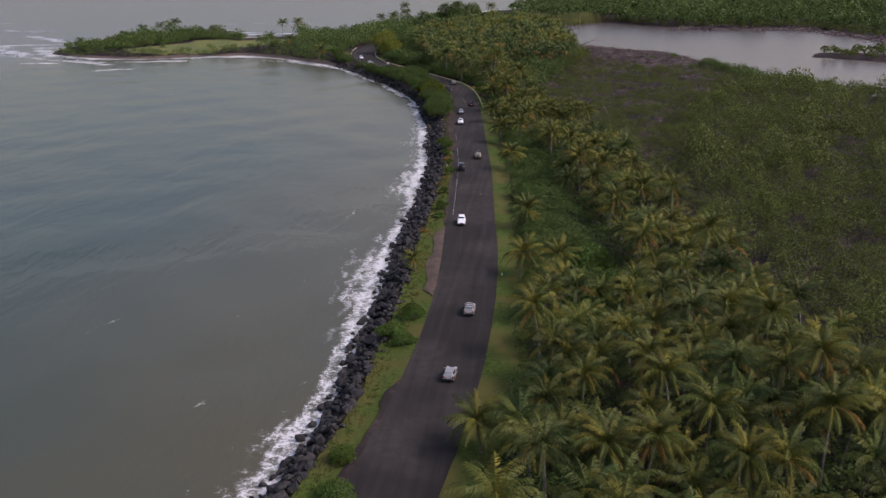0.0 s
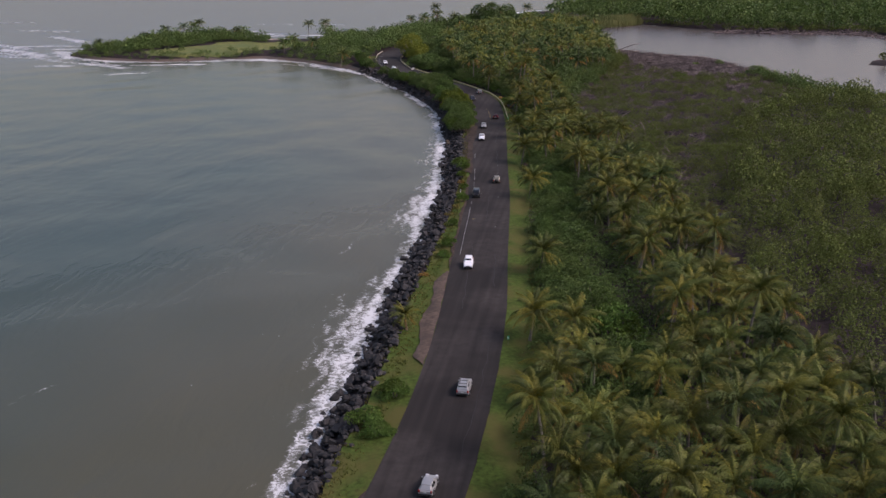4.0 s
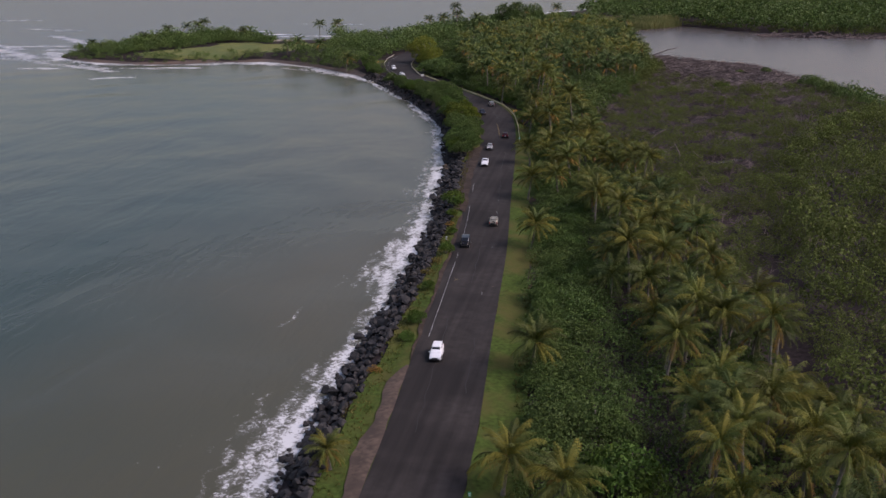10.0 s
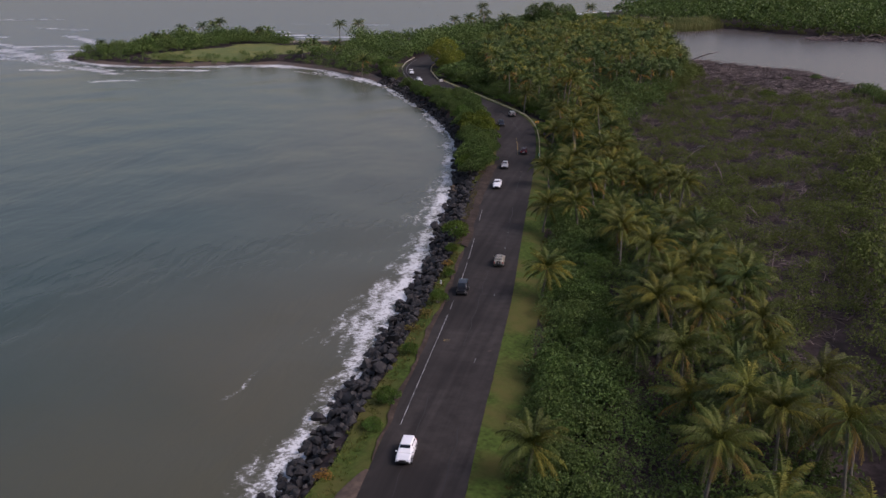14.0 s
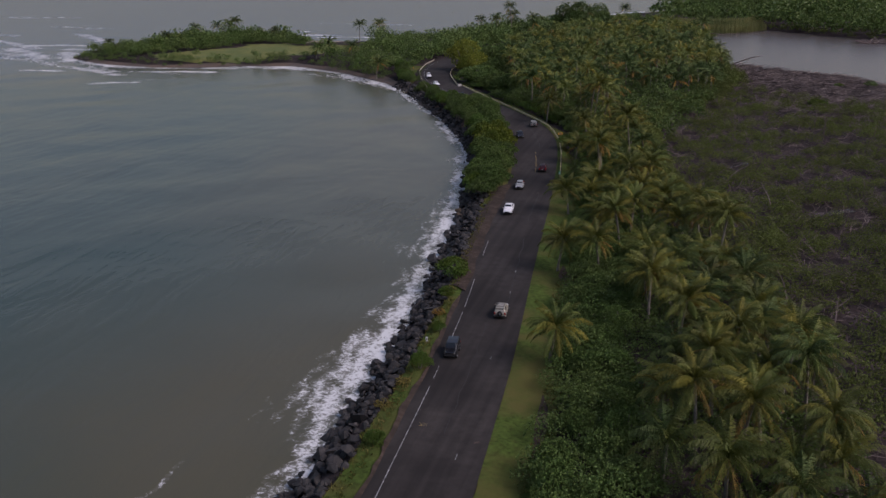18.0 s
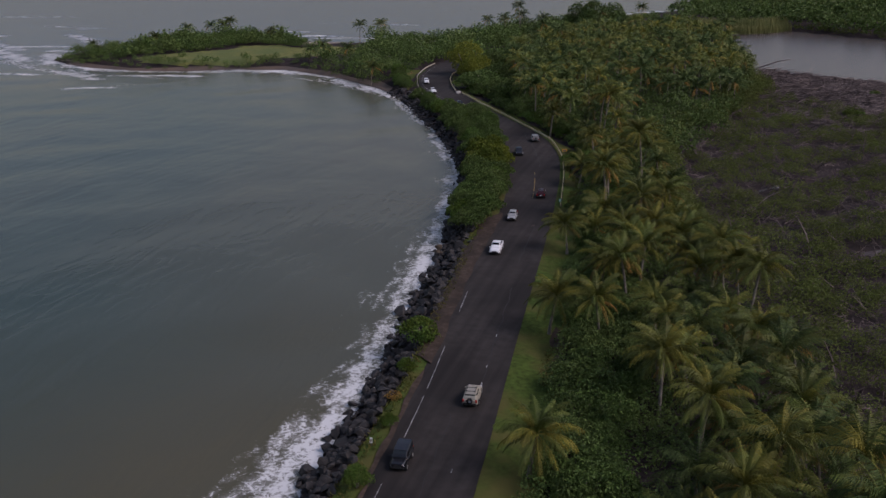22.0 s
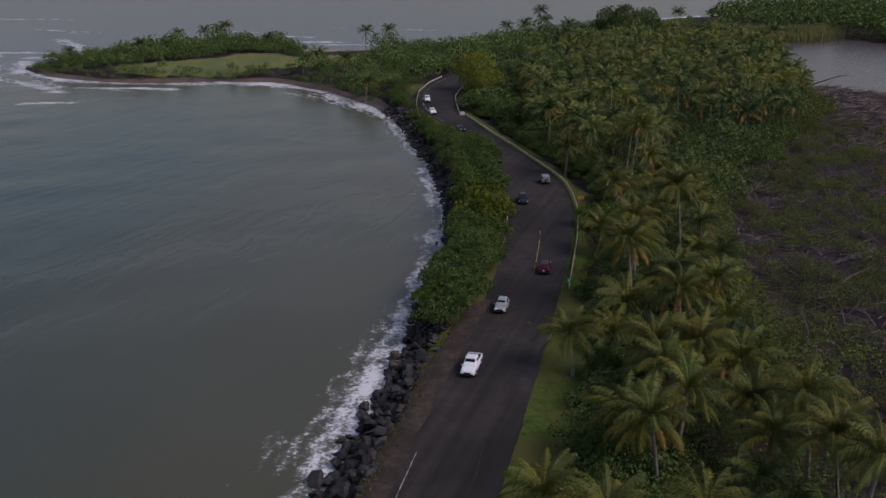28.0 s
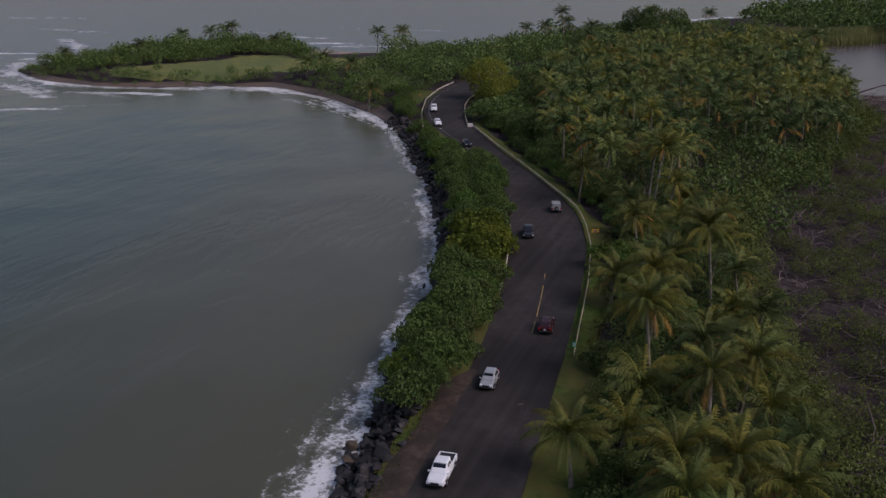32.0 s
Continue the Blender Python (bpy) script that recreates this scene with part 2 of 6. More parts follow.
mud = material("dark mud and litter", (0.042, 0.032, 0.03), 0.9, 0.5, 1.1, 0.15, 3, (0.026, 0.021, 0.019), 0.2, spec=0.08)
grass_mat = material("mown grass", (0.05, 0.076, 0.014), 0.95, 0.4, 1.6, 0.06, 12, (0.082, 0.078, 0.022), 0.16, spec=0.1)
field_mat = material("dry meadow grass", (0.12, 0.126, 0.03), 0.95, 0.3, 0.5, 0.1, 6, (0.085, 0.11, 0.027), 0.06)
dirt_dark = material("dark trodden earth", (0.056, 0.041, 0.031), 0.95, 0.35, 1.5, 0.03, 14, (0.036, 0.028, 0.022), 0.35, spec=0.1)
dirt_mat = material("reddish gravel dirt", (0.088, 0.062, 0.045), 0.95, 0.35, 1.5, 0.03, 14, (0.06, 0.043, 0.032), 0.35)
sand_mat = material("dark wet sand", (0.075, 0.058, 0.046), 0.7, 0.25, 0.6, 0.02, 8, (0.12, 0.085, 0.06), 0.05)
rock_mat = material("dark basalt rock", (0.034, 0.031, 0.029), 0.75, 0.5, 2.0, 0.06, 6, (0.022, 0.02, 0.019), 0.4, obj=0.35, island=0.0)
rock_mat_far = material("dark basalt rubble", (0.034, 0.031, 0.029), 0.75, 0.5, 2.0, 0.06, 6, (0.022, 0.02, 0.019), 0.4, island=0.35)
trunk_mat = material("grey palm bark", (0.2, 0.175, 0.14), 0.9, 0.3, 3.0, 0.02, 20, (0.13, 0.115, 0.09), 1.0)
frond_mat = material("coconut frond", (0.072, 0.094, 0.02), 0.5, 0.35, 0.5, 0, 1, (0.1, 0.108, 0.024), 0.13, island=0.22, obj=0.4, translucent=0.15, spec=0.12)
frond_dark = material("deep green frond", (0.036, 0.06, 0.016), 0.65, 0.3, 0.5, 0, 1, (0.06, 0.084, 0.024), 0.13, island=0.35, obj=0.25, translucent=0.12, spec=0.12)
frond_old = material("older yellow-green frond", (0.15, 0.135, 0.022), 0.6, 0.3, 0.6, 0, 1, (0.1, 0.11, 0.02), 0.2, island=0.2, obj=0.35, translucent=0.2, spec=0.12)
frond_dry = material("yellowing frond", (0.27, 0.15, 0.035), 0.7, 0.3, 0.8, 0, 1, (0.16, 0.13, 0.035), 0.2, island=0.3, translucent=0.2, spec=0.12)
leaf_mat = material("broad green leaves", (0.072, 0.116, 0.028), 0.55, 0.3, 0.5, 0, 1, (0.09, 0.128, 0.034), 0.1, island=0.25, obj=0.2, translucent=0.2, spec=0.15)
mangrove_mat = material("mangrove leaves", (0.108, 0.135, 0.034), 0.7, 0.25, 0.3, 0, 1, (0.092, 0.11, 0.029), 0.09, island=0.2, translucent=0.2, spec=0.1)
wood_dead = material("bleached dead wood", (0.15, 0.118, 0.105), 0.9, 0.3, 1.5, 0, 1, (0.07, 0.054, 0.05), 0.2, island=0.4)
white_line = material("worn white road paint", (0.36, 0.36, 0.35), 0.8, 0.4, 2.0, 0, 1, (0.1, 0.1, 0.1), 0.9)
yellow_line = material("worn yellow road paint", (0.3, 0.2, 0.06), 0.8, 0.4, 2.0, 0, 1, (0.1, 0.075, 0.035), 0.7)


def water(name, deep, silty, rough, wave, wave_scale, foam=True, spec=0.5):
    m = bpy.data.materials.new(name)
    m.use_nodes = True
    nt = m.node_tree
    nodes, links = nt.nodes, nt.links
    b = nodes["Principled BSDF"]
    b.inputs["Roughness"].default_value = rough
    b.inputs["IOR"].default_value = 1.33
    b.inputs["Specular IOR Level"].default_value = spec
    geo = nodes.new("ShaderNodeNewGeometry")

    def noise_node(scale, detail, stretch=None, rotate=0.0, distort=0.0):
        n = nodes.new("ShaderNodeTexNoise")
        n.inputs["Scale"].default_value, n.inputs["Detail"].default_value, n.inputs["Distortion"].default_value = scale, detail, distort
        if stretch:
            mp = nodes.new("ShaderNodeMapping")
            mp.inputs["Scale"].default_value = stretch
            mp.inputs["Rotation"].default_value = (0, 0, rotate)
            links.new(geo.outputs["Position"], mp.inputs["Vector"])
            links.new(mp.outputs[0], n.inputs["Vector"])
        else:
            links.new(geo.outputs["Position"], n.inputs["Vector"])
        return n

    def math_node(op, a, c):
        n = nodes.new("ShaderNodeMath")
        n.operation = op
        for i, v in enumerate((a, c)):
            if isinstance(v, (int, float)):
                n.inputs[i].default_value = v
            elif v is not None:
                links.new(v, n.inputs[i])
        return n.outputs[0]

    attr = nodes.new("ShaderNodeAttribute")
    attr.attribute_name = "silt"
    cloud = noise_node(0.02, 4, (1, 0.6, 1), 0.6, 1.0)
    s = math_node("ADD", attr.outputs["Fac"], math_node("MULTIPLY", math_node("SUBTRACT", cloud.outputs["Fac"], 0.5), 0.7))
    mix = nodes.new("ShaderNodeMixRGB")
    mix.use_clamp = True
    clamp = nodes.new("ShaderNodeClamp")
    links.new(s, clamp.inputs[0])
    links.new(clamp.outputs[0], mix.inputs[0])
    mix.inputs[1].default_value, mix.inputs[2].default_value = (*deep, 1), (*silty, 1)
    color = mix.outputs[0]
    if foam:
        # bluer open water beyond the headland, with reflected sky blue put into its colour
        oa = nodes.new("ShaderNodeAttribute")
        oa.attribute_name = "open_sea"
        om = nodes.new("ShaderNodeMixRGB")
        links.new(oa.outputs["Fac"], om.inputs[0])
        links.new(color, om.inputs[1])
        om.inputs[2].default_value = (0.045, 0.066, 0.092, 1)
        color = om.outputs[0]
    swell = noise_node(wave_scale, 6, (1, 0.35, 1), 0.5, 0.6)
    big = noise_node(wave_scale * 0.16, 3, (0.5, 1, 1), 0.4, 0.5)
    # short steep wind waves running in towards the shore
    chop = noise_node(wave_scale * 0.3, 4, (1, 0.3, 1), 0.75, 0.8)
    h = math_node("ADD", math_node("MULTIPLY", swell.outputs["Fac"], 0.5), big.outputs["Fac"])
    h = math_node("ADD", h, math_node("MULTIPLY", chop.outputs["Fac"], 0.9))
    bn = nodes.new("ShaderNodeBump")
    bn.inputs["Strength"].default_value, bn.inputs["Distance"].default_value = 0.5, wave
    links.new(h, bn.inputs["Height"])
    links.new(bn.outputs[0], b.inputs["Normal"])
    if foam:
        fa = nodes.new("ShaderNodeAttribute")
        fa.attribute_name = "foam"
        # lace of foam: a warped net of thin threads, closing up where the surf is thick
        warp = noise_node(0.35, 4, None, 0, 0.5)
        shift = nodes.new("ShaderNodeVectorMath")
        shift.operation = "MULTIPLY_ADD"
        links.new(warp.outputs["Color"], shift.inputs[0])
        shift.inputs[1].default_value = (5.0, 5.0, 0.0)
        links.new(geo.outputs["Position"], shift.inputs[2])
        threads = []
        for size in (0.42, 1.0, 2.1):
            net = nodes.new("ShaderNodeTexVoronoi")
            net.feature = "DISTANCE_TO_EDGE"
            net.inputs["Scale"].default_value = size
            links.new(shift.outputs[0], net.inputs["Vector"])
            threads.append(math_node("SUBTRACT", 1.0, math_node("MULTIPLY", net.outputs["Distance"], 4.5)))
        lace = math_node("MAXIMUM", math_node("MAXIMUM", threads[0], math_node("MULTIPLY", threads[1], 0.9)), math_node("MULTIPLY", threads[2], 0.75))
        fine = noise_node(1.6, 6, None, 0, 0.8)
        wide = noise_node(0.11, 4, None, 0, 0.8)
        f = math_node("ADD", math_node("MULTIPLY", math_node("SUBTRACT", wide.outputs["Fac"], 0.5), 2.4), math_node("MULTIPLY", math_node("SUBTRACT", fine.outputs["Fac"], 0.5), 1.3))
        # lines of foam that the backwash leaves along the shore
        off = nodes.new("ShaderNodeAttribute")
        off.attribute_name = "offshore"
        drift = noise_node(0.16, 3, None, 0, 0.4)
        phase = math_node("ADD", math_node("MULTIPLY", off.outputs["Fac"], 2.3), math_node("MULTIPLY", drift.outputs["Fac"], 16.0))
        f = math_node("ADD", f, math_node("MULTIPLY", math_node("SINE", phase, 0.0), 0.26))
        f = math_node("ADD", f, math_node("SUBTRACT", math_node("MULTIPLY", math_node("MINIMUM", fa.outputs["Fac"], 1.15), 1.65), 1.05))
        rmp = nodes.new("ShaderNodeValToRGB")
        rmp.color_ramp.elements[0].position, rmp.color_ramp.elements[1].position = 0.0, 0.55
        links.new(f, rmp.inputs["Fac"])
        thread = nodes.new("ShaderNodeClamp")
        links.new(math_node("MULTIPLY", math_node("ADD", math_node("ADD", lace, math_node("MULTIPLY", f, 0.75)), math_node("SUBTRACT", math_node("MULTIPLY", fine.outputs["Fac"], 1.4), 1.75)), 1.9), thread.inputs[0])
        cover = math_node("MULTIPLY", rmp.outputs[0], math_node("ADD", math_node("MULTIPLY", thread.outputs[0], 0.86), 0.14))
        fm = nodes.new("ShaderNodeMixRGB")
        fm.inputs[2].default_value = (0.62, 0.62, 0.6, 1)
        links.new(cover, fm.inputs[0])
        links.new(color, fm.inputs[1])
        color = fm.outputs[0]
        links.new(math_node("ADD", math_node("MULTIPLY", cover, 0.6), rough), b.inputs["Roughness"])
    links.new(color, b.inputs["Base Color"])
    return m


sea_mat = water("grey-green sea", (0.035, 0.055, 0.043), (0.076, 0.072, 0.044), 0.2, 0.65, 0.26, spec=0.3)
lagoon_mat = water("silty lagoon water", (0.076, 0.06, 0.055), (0.1, 0.079, 0.07), 0.25, 0.03, 0.5, False, 0.3)

# ---- ground, sea, lagoon, road ----
gx = axis((-4400, -500, 650), (-500, -300, 25), (-300, -70, 6), (-70, 40, 1.6), (40, 180, 5), (180, 460, 14), (460, 4400, 560))
gy = axis((-4400, -120, 610), (-120, 60, 10), (60, 500, 2.6), (500, 680, 6), (680, 1200, 16), (1200, 4400, 500))
gp = np.stack(np.meshgrid(gx, gy), -1).reshape(-1, 2)
ground = tagged(new("ground", mesh_from("ground", np.column_stack([gp, height(gp)]), grid_faces(len(gy), len(gx)), mud, True)),
                "dark muddy ground with leaf litter under the trees", "ground", kind="structure")

# where waves break: start, end, width and strength
BREAKERS = [(-49.4, 150.9, -45.1, 149.8, 1.1, 0.74), (-73.0, 124.3, -70.9, 129.9, 1.1, 0.74), (-51.7, 131.9, -50.3, 133.0, 1.1, 0.74), (-46.6, 190.1, -45.6, 200.1, 1.1, 0.74), (-48.5, 101.0, -47.2, 101.3, 1.1, 0.74), (-216.3, 434.3, -189.0, 455.4, 1.1, 0.74), (-252.8, 461.6, -240.0, 467.8, 1.1, 0.74), (-218.5, 436.8, -204.3, 445.8, 1.1, 0.74), (-220.8, 437.7, -216.5, 443.2, 1.1, 0.74), (-204.9, 460.4, -195.0, 461.9, 1.1, 0.74), (-382.9, 630.1, -354.7, 637.2, 1.1, 0.74), (-385.1, 637.5, -356.7, 638.9, 1.1, 0.74), (-391.8, 639.7, -375.0, 659.0, 1.1, 0.74), (-299.2, 563.4, -296.4, 578.5, 1.1, 0.74), (-282.4, 464.2, -278.6, 484.2, 1.1, 0.74),
            (-252.3, 476.2, -230.0, 463.6, 3, 0.95), (-334.4, 530.0, -289.1, 496.8, 7, 1.1), (-381.3, 567.8, -321.8, 534.1, 5, 1.0), (-425.7, 602.7, -377.6, 588.6, 5, 0.9), (-348.8, 605.7, -302.7, 566.8, 6, 1.0), (-314.0, 498.6, -270.7, 478.8, 5, 1.0), (-264.6, 474.6, -224.0, 455.6, 4, 1.0),
            (-406.0, 648.1, -353.3, 642.6, 4, 0.9), (-206.2, 620.4, -152.3, 628.1, 4, 1.05), (-223.0, 626.8, -201.2, 632.3, 4, 1.25), (-245.7, 652.3, -225.8, 649.8, 3, 1.1), (-144.6, 630.6, -123.4, 633.6, 3, 1.2), (-334.2, 545.4, -296.7, 552.4, 3.5, 1.25), (-220.0, 431.6, -205.9, 439.1, 2.4, 1.25), (-270.9, 459.7, -256.5, 460.8, 3, 1.2), (-218.9, 466.8, -190.8, 472.6, 3, 1.2), (-479.4, 706.4, -425.5, 715.1, 5, 0.9), (-102.6, 758.0, -76.6, 795.8, 7, 1.2), (-87.7, 788.0, -49.3, 854.9, 7, 1.2), (-250.1, 710.2, -181.2, 706.4, 3, 0.85), (-301.2, 664.4, -262.7, 664.9, 4, 0.95),
            (-162.0, 645.8, -113.8, 654.7, 3, 0.85), (-295.0, 521.4, -272.6, 492.1, 6, 1.2), (-152.3, 476.4, -134.7, 465.0, 3, 0.9), (-303.1, 533.9, -284.5, 533.7, 6, 1.1), (-355.4, 523.3, -308.7, 504.8, 5, 1.0), (-435.0, 570.7, -384.2, 549.5, 4, 0.95), (-223.9, 465.7, -201.8, 464.5, 3, 0.9)]
sx = axis((-4400, -560, 640), (-560, -420, 10), (-420, -300, 4), (-300, -90, 3), (-90, -20, 1.3), (-20, 40, 10), (40, 4400, 870))
sy = axis((-4400, -60, 620), (-60, 60, 6), (60, 480, 2.0), (480, 660, 4), (660, 960, 8), (960, 1500, 50), (1500, 4400, 640))
sp = np.stack(np.meshgrid(sx, sy), -1).reshape(-1, 2)
sd, _ = dist(sp, shore_line)
x, y = sp[:, 0], sp[:, 1]
band = (7.2 + 3.4 * wobble(x, y, 11, 0.4)) * (1 - 0.45 * ss(285, 335, y) * (1 - ss(395, 435, y))) * (1 + 0.5 * ss(430, 465, y))
foam = (0.85 + 0.4 * ss(420.8, 464.5, y)) * (1 - ss(0.1 * band, 1.2 * band, sd)) + 0.34 * (1 - ss(0.8 * band, 2.0 * band, sd)) * (1 - ss(390.1, 436.3, y))
for x0, y0, x1, y1, w, s in BREAKERS:
    w *= 1.2 if x0 < -180 and w > 2 else 1.0
    c = 0.5 * (np.array((x0, y0)) + np.array((x1, y1))) + np.array((0, 1.5))
    d, _ = dist(sp, smooth([(x0, y0), tuple(c), (x1, y1)], 3))
    foam = np.maximum(foam, s * (1 - ss(0.2 * w, 1.3 * w, d)))
silt = np.clip(0.95 * (1 - ss(2, 75, sd)) + 0.15 * wobble(x, y, 30, 2), 0, 1)
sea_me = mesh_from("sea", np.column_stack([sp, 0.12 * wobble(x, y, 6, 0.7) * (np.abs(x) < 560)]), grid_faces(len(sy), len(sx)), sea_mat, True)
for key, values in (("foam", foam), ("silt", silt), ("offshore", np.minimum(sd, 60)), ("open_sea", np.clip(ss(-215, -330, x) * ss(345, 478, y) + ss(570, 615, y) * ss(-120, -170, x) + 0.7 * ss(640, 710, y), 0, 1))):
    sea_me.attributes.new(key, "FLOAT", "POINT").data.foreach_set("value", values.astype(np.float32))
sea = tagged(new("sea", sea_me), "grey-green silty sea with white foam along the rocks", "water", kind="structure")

lx, ly = np.arange(-24, 440, 8.0), np.arange(276, 740, 8.0)
lp = np.stack(np.meshgrid(lx, ly), -1).reshape(-1, 2)
lag_me = mesh_from("lagoon", np.column_stack([lp, np.full(len(lp), 0.3)]), grid_faces(len(ly), len(lx)), lagoon_mat, True)
near_lagoon = inside(lp, LAGOON) | (dist(lp, lagoon_line)[0] < 14)
keep = near_lagoon[grid_faces(len(ly), len(lx))].any(1)
lag_me = mesh_from("lagoon", np.column_stack([lp, np.full(len(lp), 0.3)]), grid_faces(len(ly), len(lx))[keep], lagoon_mat, True)
lagoon = tagged(new("lagoon", lag_me), "still brownish grey lagoon behind the palm grove", "water", kind="structure")

steps = 220
rl, rr = smooth(ROAD_L, 1.0, 40), smooth(ROAD_R, 1.0, 40)


def even(line, n):
    s = np.concatenate(([0], np.cumsum(np.linalg.norm(np.diff(line, axis=0), axis=1))))
    t = np.linspace(0, s[-1], n)
    return np.stack([np.interp(t, s, line[:, 0]), np.interp(t, s, line[:, 1])], 1)


# right edge points matched to the left edge by nearest place
rl = even(rl, steps)
rr_dense = even(rr, 1400)
match = np.argmin(((rl[:, None, :] - rr_dense[None]) ** 2).sum(-1), 1)
match = np.maximum.accumulate(match)
rr = rr_dense[match]
for _ in range(6):
    rr[1:-1] = 0.25 * rr[:-2] + 0.5 * rr[1:-1] + 0.25 * rr[2:]
across = (rr - rl) / np.linalg.norm(rr - rl, axis=1)[:, None]
wide = np.linalg.norm(rr - rl, axis=1)[:, None]
v, f = ribbon(rl - across * 0.3, rr + across * 0.15, ROAD_Z, 7)
road = tagged(new("road", mesh_from("road", v, f, asphalt)), "dark worn asphalt coast road with faded markings", "road", kind="structure")

# ---- plants ----
rng = np.random.default_rng(7)


def part(name, me, parent, label="", m=None):
    ob = new(name, me)
    ob.parent = parent
    if m is not None:
        ob.matrix_basis = m
    if label:
        tagged(ob, label)
    return ob


def leaf_cloud(lobes, count, size, seed, under=0.25, up=0.4):
    """Leaves on the outside of lumpy lobes (cx, cy, cz, rx, ry, rz): kite-shaped quads with random turns."""
    g = np.random.default_rng(seed)
    lobes = np.array(lobes, float)
    area = (lobes[:, 3] * lobes[:, 4] + lobes[:, 3] * lobes[:, 5])
    which = g.choice(len(lobes), count, p=area / area.sum())
    n = g.normal(size=(count, 3))
    n /= np.linalg.norm(n, axis=1)[:, None]
    n[:, 2] = np.where(n[:, 2] < -under, -n[:, 2], n[:, 2])
    r = 1 - 0.28 * g.random(count) ** 2 + 0.10 * g.random(count)
    lump = 1 + 0.13 * np.sin(n[:, 0] * 7 + which) * np.cos(n[:, 1] * 6 + n[:, 2] * 5)
    c = lobes[which, :3] + n * lobes[which, 3:6] * (r * lump)[:, None]
    nn = n * 0.9 + g.normal(size=(count, 3)) * 0.55 + np.array((0, 0, up))
    nn /= np.linalg.norm(nn, axis=1)[:, None]
    a = np.cross(nn, g.normal(size=(count, 3)))
    a /= np.linalg.norm(a, axis=1)[:, None]
    b = np.cross(nn, a)
    s = size * (0.6 + 0.8 * g.random(count))[:, None]
    droop = nn * s * 0.18
    v = np.stack([c - a * s * 0.6 - droop, c - b * s * 0.38 + droop, c + a * s * 0.6 - droop, c + b * s * 0.38 + droop], 1).reshape(-1, 3)
    return v, np.arange(count * 4).reshape(-1, 4)


def tube(path, radii, sides=7):
    """A tapered round limb along a path."""
    p = np.array(path, float)
    v = []
    for i, (q, r) in enumerate(zip(p, radii)):
        d = p[min(i + 1, len(p) - 1)] - p[max(i - 1, 0)]
        d /= np.linalg.norm(d)
        a = np.cross(d, (0.31, 0.95, 0.05))
        a /= np.linalg.norm(a)
        b = np.cross(d, a)
        t = np.linspace(0, 2 * math.pi, sides, endpoint=False)
        v.append(q + r * (np.cos(t)[:, None] * a + np.sin(t)[:, None] * b))
    v = np.concatenate(v)
    f = []
    for i in range(len(p) - 1):
        for j in range(sides):
            k = (j + 1) % sides
            f.append((i * sides + j, i * sides + k, (i + 1) * sides + k, (i + 1) * sides + j))
    return v, np.array(f)


def merged(pieces):
    vs, fs, o = [], [], 0
    for v, f in pieces:
        vs.append(v)
        fs.append(np.asarray(f) + o)
        o += len(v)
    return np.concatenate(vs), np.concatenate(fs)


def frond(length, rise, bend, seed, pairs=17, leaflet=1.0, simple=False):
    """One palm frond from the origin along +x: an arched rib with two rows of hanging leaflets."""
    g = np.random.default_rng(seed)
    n = 6 if simple else 10
    ang = radians(rise)
    p = [np.zeros(3)]
    twist = g.normal() * 0.05
    for i in range(n):
        step = length / n
        p.append(p[-1] + step * np.array((math.cos(ang), twist * i * 0.3, math.sin(ang))))
        ang -= radians(bend) / n * (0.5 + 1.1 * i / n)
    p = np.array(p)
    w = 0.07 * (1 - np.linspace(0, 0.85, n + 1))
    side = np.array((0, 1.0, 0))
    v = np.concatenate([p - side * w[:, None], p + side * w[:, None]])
    f = np.array([(i, i + 1, n + 2 + i, n + 1 + i) for i in range(n)])
    pieces = [(v, f)]
    t = np.linspace(0.13, 0.985, pairs)
    for k in (-1, 1):
        u = np.clip(t + g.normal(size=pairs) * 0.008, 0, 1) * n
        base = np.stack([np.interp(u, np.arange(n + 1), p[:, i]) for i in range(3)], 1)
        d = np.stack([np.interp(np.minimum(u + 0.4, n), np.arange(n + 1), p[:, i]) for i in range(3)], 1) - base + np.array((0.02, 0, 0))
        d /= np.linalg.norm(d, axis=1)[:, None]
        ll = leaflet * (1.02 * np.sin(np.clip(t * 0.9 + 0.1, 0, 1) * math.pi) ** 0.55 + 0.12) * (0.75 + 0.45 * g.random(pairs))
        out = np.stack([0 * t, k * np.ones(pairs), 0 * t], 1)
        way = d * (0.6 + 0.35 * t)[:, None] + out * 0.62 + np.array((0, 0, -0.42)) + g.normal(size=(pairs, 3)) * 0.08
        way /= np.linalg.norm(way, axis=1)[:, None]
        mid = base + way * (ll * 0.55)[:, None]
        tip = mid + (way * 0.7 + np.array((0, 0, -0.5))) * (ll * 0.5)[:, None]
        half = d * (0.085 * 24 / pairs * leaflet)
        q = np.stack([base - half * 0.5, base + half * 0.8, mid + half, mid - half * 0.7], 1)
        q2 = np.stack([mid - half * 0.7, mid + half, tip + half * 0.15, tip - half * 0.1], 1)
        if simple:
            q = np.stack([base - half * 0.5, base + half * 0.8, tip + half * 0.4, tip - half * 0.3], 1)
            pieces.append((q.reshape(-1, 3), np.arange(pairs * 4).reshape(-1, 4)))
            continue
        vv = np.concatenate([q, q2], 1).reshape(-1, 3)
        ff = np.concatenate([np.arange(pairs)[:, None] * 8 + np.array((0, 1, 2, 3)), np.arange(pairs)[:, None] * 8 + np.array((4, 5, 6, 7))])
        pieces.append((vv, ff))
    return merged(pieces)


def rot(rx, ry, rz):
    return np.array(Euler((rx, ry, rz)).to_matrix())


